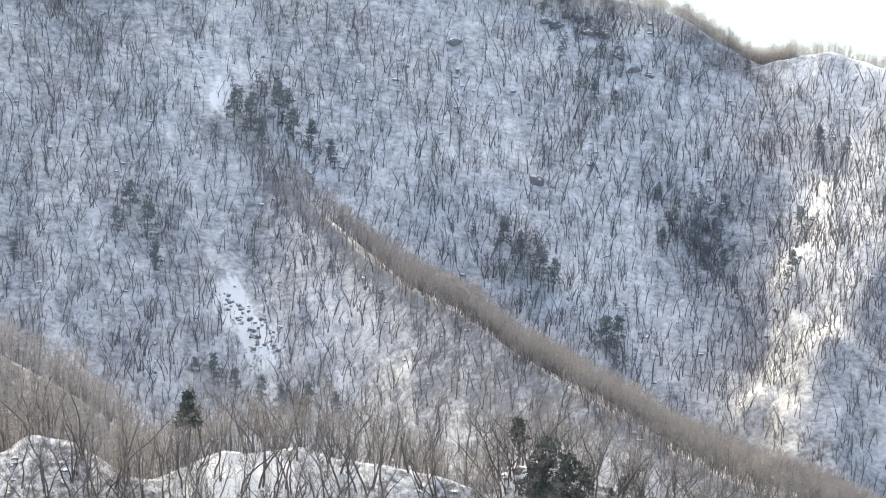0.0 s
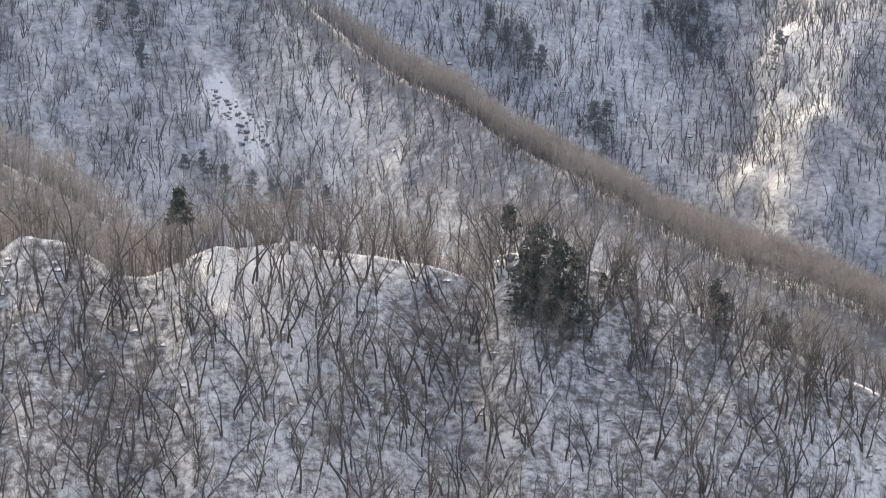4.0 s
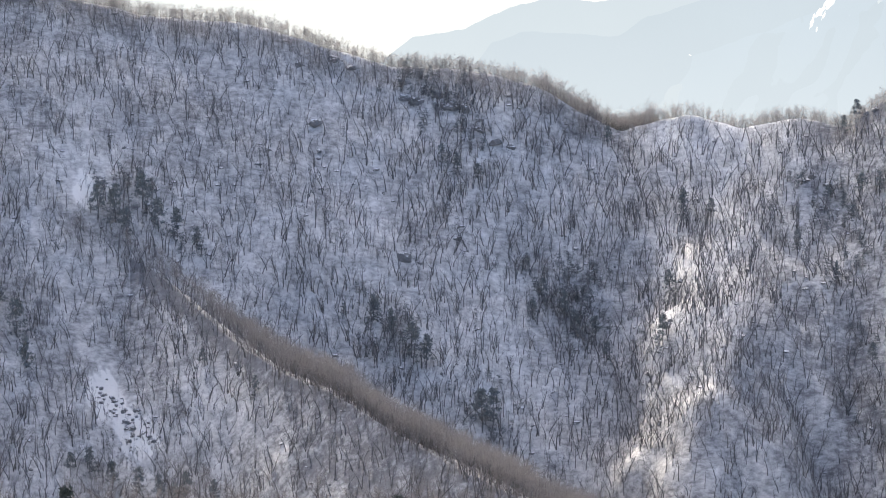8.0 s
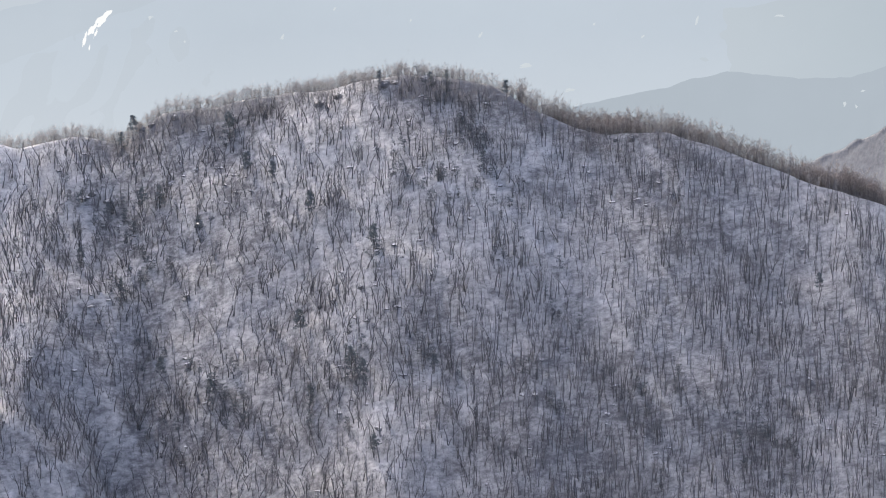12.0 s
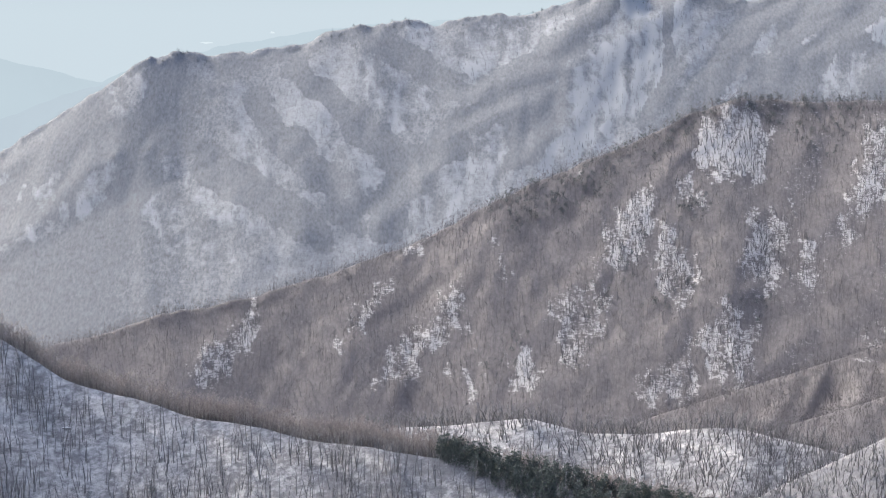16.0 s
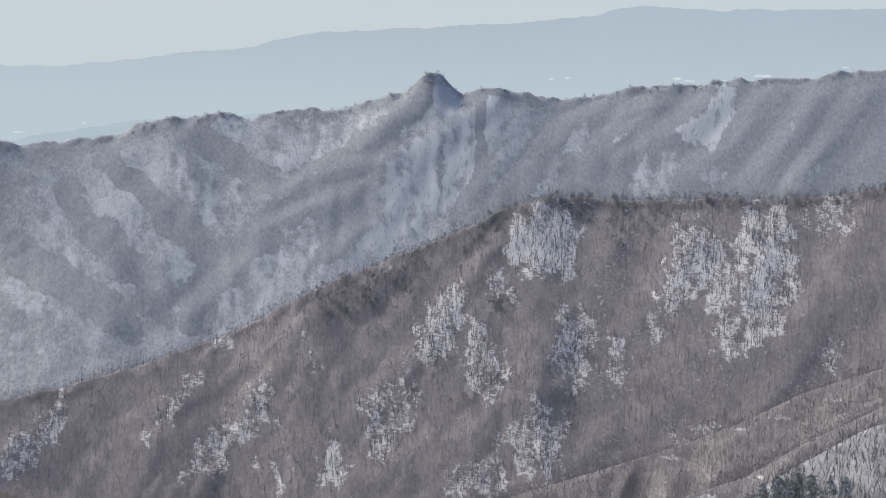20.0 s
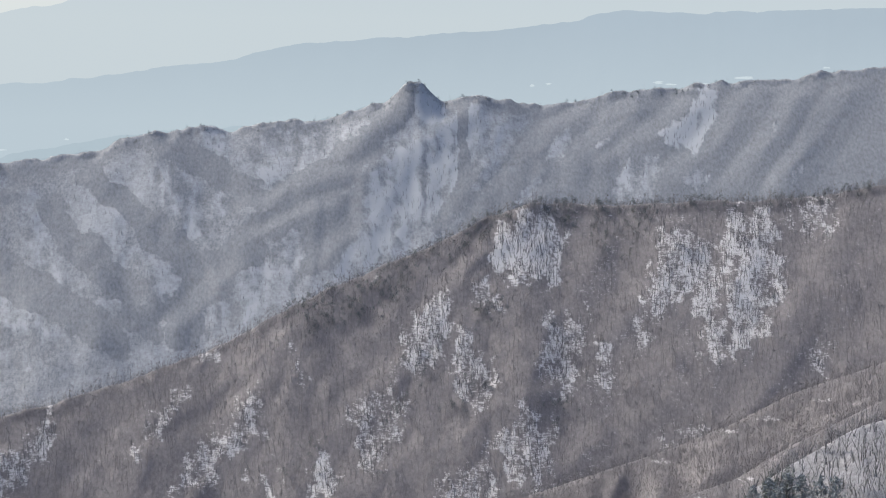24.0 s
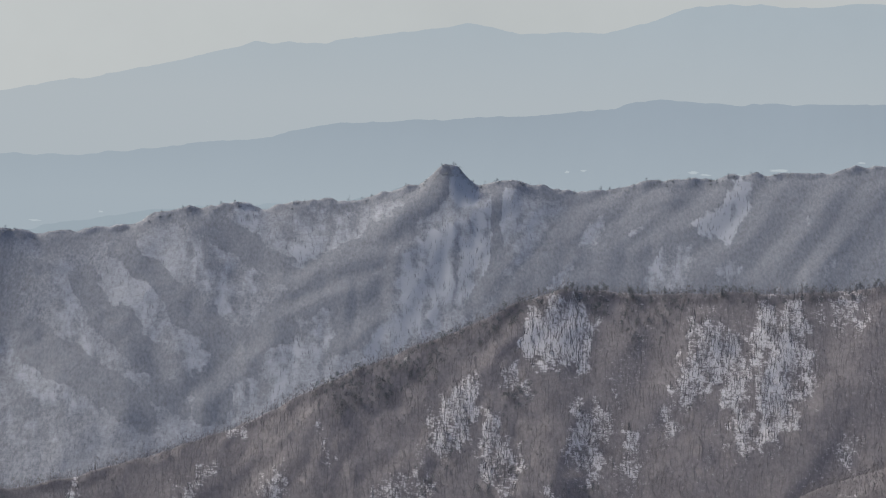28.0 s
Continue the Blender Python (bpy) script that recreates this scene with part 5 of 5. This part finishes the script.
# thickets: dark undergrowth in the hollows of the mountainside
thicket_kinds = [bare_tree(rng, 3.4, 5, 34, segs=2, twig_w=0.12, thick=0.016, low=0.05, split=1.0) for k in range(6)]
# undergrowth colour lightened to stand for haze
m_thicket = plain_material("dark_undergrowth", (0.1, 0.096, 0.097), (0.19, 0.181, 0.18), 1.0)
hollows = [(-4.15, -10.21), (-3.62, -10.25), (-3.29, -10.61), (0.82, -12.62), (1.15, -12.92), (0.62, -13.15), (1.37, -13.22), (2.81, -14.1), (2.61, -14.52), (3.88, -12.07), (4.29, -11.84), (4.85, -12.33), (4.55, -12.66), (4.11, -12.47), (1.71, -8.52), (2.24, -8.61), (1.39, -8.43), (8.87, -10.72), (9.39, -10.93), (9.29, -10.52), (8.02, -10.6), (9.82, -11.25), (9.38, -11.77), (8.66, -10.09), (4.07, -11.87), (4.58, -12.51), (3.74, -12.06), (4.81, -11.78), (11.18, -13.55), (11.5, -14.12), (10.97, -13.24), (9.69, -13.23), (13.64, -13.24), (15.23, -13.12), (15.5, -8.66), (15.92, -9.07), (15.41, -9.6), (16.35, -9.8), (14.68, -9.39), (1.77, -8.48)]
hollows += [(1.36, -8.36), (2.07, -8.69), (2.35, -9.53), (12.79, -13.86), (9.89, -14.38), (15.8, -8.7), (15.4, -8.43), (15.43, -9.98), (16.37, -10.22), (14.51, -9.63), (19.86, -13.88), (19.1, -14.17), (21.12, -14.95), (21.56, -14.75), (17.29, -13.79), (17.56, -12.45), (27.99, -15.1), (28.52, -14.89), (27.24, -15.0)]
spots = []
for a, e in hollows:
    d0 = main_ridge.down(a, e)
    n = int(rng.integers(14, 30))
    along = rng.normal(0, 0.3, n)
    spots.append(main_ridge.point(a + along, d0 + 9 * along + rng.normal(0, 4.5, n)))
spots = np.concatenate(spots)
forest("thickets", "dark leafless undergrowth in the slope's hollows", spots[::2], thicket_kinds, [m_thicket, m_thicket], rng, category="undergrowth")
evergreens = [pine_tree(rng, 3.0, 5, 5, 12, bare=0.05, spread=0.5) for k in range(5)]
forest("evergreen_thickets", "dark evergreen shrubs in the slope's hollows", spots[1::3], evergreens, [m_bark, m_needle], rng, category="undergrowth", scale=(0.6, 1.3))
spots = []
for a, e in ((-9.0, -12.5), (-7.5, -14.2), (-5.81, -11.9), (-5.69, -12.68), (-6.33, -12.06), (-3.83, -15.04), (-3.29, -15.19), (-2.75, -15.12), (-4.27, -14.74)):
    d0 = spur.down(a, e)
    spots.append(spur.point(a + rng.normal(0, 0.3, 40), d0 + rng.normal(0, 5.0, 40)))
for a, e in ((1.6, -18.0), (2.3, -18.2), (3.2, -18.4), (4.2, -18.6), (5.6, -18.7), (-8.6, -18.2), (-7.0, -18.6)):
    d0 = near_ridge.down(a, e)
    spots.append(near_ridge.point(a + rng.normal(0, 0.4, 22), d0 + rng.normal(0, 2.5, 22)))
forest("spur_thickets", "dark leafless undergrowth on the spur and near ridge", np.concatenate(spots), thicket_kinds, [m_thicket, m_thicket], rng, scale=(0.5, 0.9), category="undergrowth")


# ---- boulders and fallen logs ----
def boulder_mesh(seed, flat):
    bm = bmesh.new()
    bmesh.ops.create_icosphere(bm, subdivisions=3, radius=1.0)
    for v in bm.verts:
        q = v.co * 1.3 + Vector((seed * 7.3, seed * 1.9, 0))
        v.co *= 1 + 0.35 * noise.noise(q) + 0.16 * noise.noise(q * 2.7)
        v.co.z = max(v.co.z * flat, -0.35)
    me = bpy.data.meshes.new("boulder")
    bm.to_mesh(me)
    bm.free()
    return me


def rock_material():
    m, n, l, bs = material("granite_with_snow_cap")
    f = tex(n, l, 2.5, 6, 0.7)
    geo = n.new("ShaderNodeNewGeometry")
    sep = n.new("ShaderNodeSeparateXYZ")
    l.new(geo.outputs["Normal"], sep.inputs[0])
    stone = mix(n, l, f, (0.08, 0.078, 0.08), (0.24, 0.232, 0.23))
    cap = ramp(n, l, maths(n, l, "ADD", sep.outputs[2], maths(n, l, "MULTIPLY", maths(n, l, "SUBTRACT", f, 0.5), 0.9)), [(0.8, (0.0,)), (0.98, (1.0,))])
    l.new(mix(n, l, cap, stone, SNOW), bs.inputs["Base Color"])
    bs.inputs["Roughness"].default_value = 0.9
    bump(n, l, bs, f, 0.7, 0.15)
    return m


m_boulder = rock_material()
stones = [boulder_mesh(k, f) for k, f in enumerate((0.55, 0.7, 0.85, 0.6, 1.0))]
for me in stones:
    me.materials.append(m_boulder)
    me.polygons.foreach_set("use_smooth", [False] * len(me.polygons))


def small_rock(rng):
    """A rough block of 20 faces."""
    bm = bmesh.new()
    bmesh.ops.create_icosphere(bm, subdivisions=1, radius=1.0)
    v = np.array([q.co for q in bm.verts])
    f = np.array([[q.index for q in p.verts] for p in bm.faces])
    bm.free()
    return v * rng.uniform(0.65, 1.25, (len(v), 1)) * np.array([rng.uniform(1.0, 2.2), rng.uniform(0.8, 1.3), rng.uniform(0.45, 0.8)]), f


rock_kinds = []
for k in range(8):
    v1, f1 = small_rock(rng)
    v2, f2 = small_rock(rng)
    rock_kinds.append(((v1, f1), (v2 * 0.55 + np.array([rng.uniform(1.0, 1.6), rng.uniform(-0.8, 0.8), -0.2]), f2)))
for name, label, ridge, count, a0, a1, deep in (("slope_rocks", "dark rocks showing through the snow on the mountainside", main_ridge, 3200, -8, 33, 115), ("spur_rocks", "dark rocks showing through the snow on the spur", spur, 900, -10, 5, 110), ("near_rocks", "dark stones poking through snow on the near ridge", near_ridge, 1700, -10.5, 9, 38)):
    wood_on(name, label, ridge, count, a0, a1, 1, deep, rock_kinds, [m_boulder, m_boulder], rng, front=[] if ridge is near_ridge else [near_ridge] if ridge is spur else [near_ridge, spur], tall=1.0, category="rocks", scale=(0.12, 0.42) if ridge is near_ridge else (0.2, 0.7),
            keep=lambda az, d: np.clip(0.1 + 0.9 * fbm((az - 0.03 * d) * 1.4, d / 16, 93, 3), 0.04, 0.6) * (1 - 0.7 * np.clip((az - 15) / 8, 0, 1)))


def rocks_on(ridge, label, group, spots):
    for a, e, size in spots:
        size *= 0.68 if ridge is main_ridge else 1.0
        ob = tagged(new("boulder", stones[int(rng.integers(5))]), label, "boulder", group)
        ob.matrix_world = Matrix.Translation(ridge.at(a, e) - Vector((0, 0, 0.3 * size))) @ Euler((rng.normal(0, 0.2), rng.normal(0, 0.2), rng.uniform(0, 6.28))).to_matrix().to_4x4() @ Matrix.Diagonal((size * rng.uniform(0.8, 1.4), size * rng.uniform(0.8, 1.2), size, 1))


rocks_on(main_ridge, "dark granite outcrop with thin snow on the slope", "outcrops on the mountainside",
         [(1.19, -11.44, 2.6), (1.5, -11.55, 1.5), (2.2, -11.1, 1.8), (-1.33, -9.42, 1.6), (-0.48, -8.95, 1.8), (6.04, -14.5, 1.5), (8.82, -9.95, 1.8), (9.1, -10.1, 1.6), (9.97, -8.7, 1.8), (10.27, -9.8, 1.5), (10.79, -10.6, 1.6), (12.07, -10.4, 1.6)])
rocks_on(main_ridge, "dark granite ledge under the wooded crest", "ledges under the crest", [(-0.1, -7.75, 2.6), (0.25, -7.93, 2.2), (1.23, -8.46, 2.6), (1.44, -8.56, 3.0), (1.87, -8.46, 2.4), (2.08, -8.64, 3.2), (2.36, -8.71, 2.4), (-0.74, -7.85, 2.0), (-0.41, -8.96, 2.4), (2.64, -9.1, 2.2), (2.93, -9.35, 2.0), (3.21, -9.42, 1.8)])
rocks_on(main_ridge, "pale granite rocks near the wooded summit", "summit rocks", [(13.46, -8.25, 2.0), (14.31, -8.05, 2.4), (14.5, -8.02, 1.6), (15.04, -7.95, 2.2), (15.2, -8.05, 1.6), (13.1, -8.4, 1.8), (10.4, -8.6, 1.8), (9.8, -8.8, 1.6), (18.9, -9.1, 1.8), (18.6, -9.12, 1.2)])
rocks_on(main_ridge, "grey stones lying on the snowy rib", "rib stones", [(5.8, -13.6, 1.3), (6.0, -13.2, 1.1), (6.4, -11.9, 1.2), (5.7, -14.1, 1.4), (6.6, -11.0, 1.0), (6.2, -12.6, 1.1), (13.8, -11.8, 1.2), (13.9, -12.4, 1.3), (14.1, -14.4, 1.3)])
shrubs = [bare_tree(rng, 2.7, 4, 30, segs=2, twig_w=0.1, thick=0.014, low=0.05, split=1.0) for k in range(8)]
m_shrub = plain_material("grey_undergrowth", (0.13, 0.126, 0.13), (0.225, 0.219, 0.223), 1.0)
for name, label, ridge, count, a0, a1, deep in (("slope_undergrowth", "grey leafless undergrowth between the slope's trees", main_ridge, 15000, -8, 33, 120), ("spur_undergrowth", "grey leafless undergrowth on the snowy spur", spur, 6500, -10, 8, 120)):
    wood_on(name, label, ridge, count, a0, a1, 2, deep, shrubs, [m_shrub, m_shrub], rng, front=[near_ridge] if ridge is spur else [near_ridge, spur], tall=2.5, category="undergrowth",
            keep=lambda az, d: np.clip(0.3 + 0.75 * fbm((az - 0.03 * d) * 1.2, d / 20, 91, 3), 0.1, 0.8) * (1 - 0.15 * np.exp(-((az - 6.5) / 0.8) ** 2)) * (off_scree(az, d) if ridge is spur else 1))
rocks_on(spur, "dark stones of a snowy scree patch", "scree stones", [(-4.66 + 0.0195 * k + rng.normal(0, 0.13), -13.75 - 0.0195 * k + rng.normal(0, 0.1), rng.uniform(0.3, 0.75)) for k in range(52)])
rocks_on(spur, "dark granite outcrop on the spur", "outcrops on the mountainside", [(-4.5, -10.95, 1.3), (-4.82, -10.9, 1.3)])
rocks_on(near_ridge, "granite boulder half buried in snow", "boulders on the near ridge", [(1.05, -16.75, 0.9), (1.15, -16.95, 0.8), (0.85, -16.9, 0.6), (-1.2, -17.6, 0.6), (-6.9, -18.9, 0.8), (-7.3, -19.2, 0.6), (-8.9, -17.6, 0.7), (3.5, -18.0, 0.6), (-2.2, -16.95, 0.5), (4.3, -18.2, 0.7)])


def log_mesh(length, r):
    pts = [Vector((0, 0, 0)), Vector((length * 0.35, 0.08, 0.05)), Vector((length * 0.7, -0.06, 0.0)), Vector((length, 0.1, 0.04))]
    v, f = tube(pts, [r, r * 0.85, r * 0.6, 0.02], 7)
    w, g = merge([(v, f)] + [tube([p, p + Vector((0.2, s * 0.35, 0.3)), p + Vector((0.35, s * 0.7, 0.5))], [r * 0.4, r * 0.25, 0], 4) for p, s in ((pts[1], 1), (pts[2], -1))])
    return mesh_of("fallen_log", w, g, [m_bark], smooth=True)


for a, e, turn, length in ((-5.9, -17.4, 2.2, 4.5), (-3.1, -17.6, -0.3, 3.2), (-8.2, -18.3, 0.4, 3.5), (3.9, -18.3, 2.7, 3.6), (-0.6, -18.6, 0.2, 3.8), (2.9, -18.9, 2.9, 3.0)):
    p = near_ridge.at(a, e)
    q = Vector((math.cos(turn), math.sin(turn), 0))
    fwd = p + q * length
    az_f, r_f = math.degrees(math.atan2(fwd.x, fwd.y)), math.hypot(fwd.x, fwd.y)
    fwd.z = float(near_ridge.height(np.array(az_f), np.array(float(near_ridge.top(az_f)[0]) - r_f)))
    ob = tagged(new("fallen_log", log_mesh(length, 0.12)), "grey fallen trunk lying in snow", "log", "fallen logs")
    ob.matrix_world = Matrix.Translation(p + Vector((0, 0, 0.08))) @ (fwd - p).to_track_quat("X", "Z").to_matrix().to_4x4()
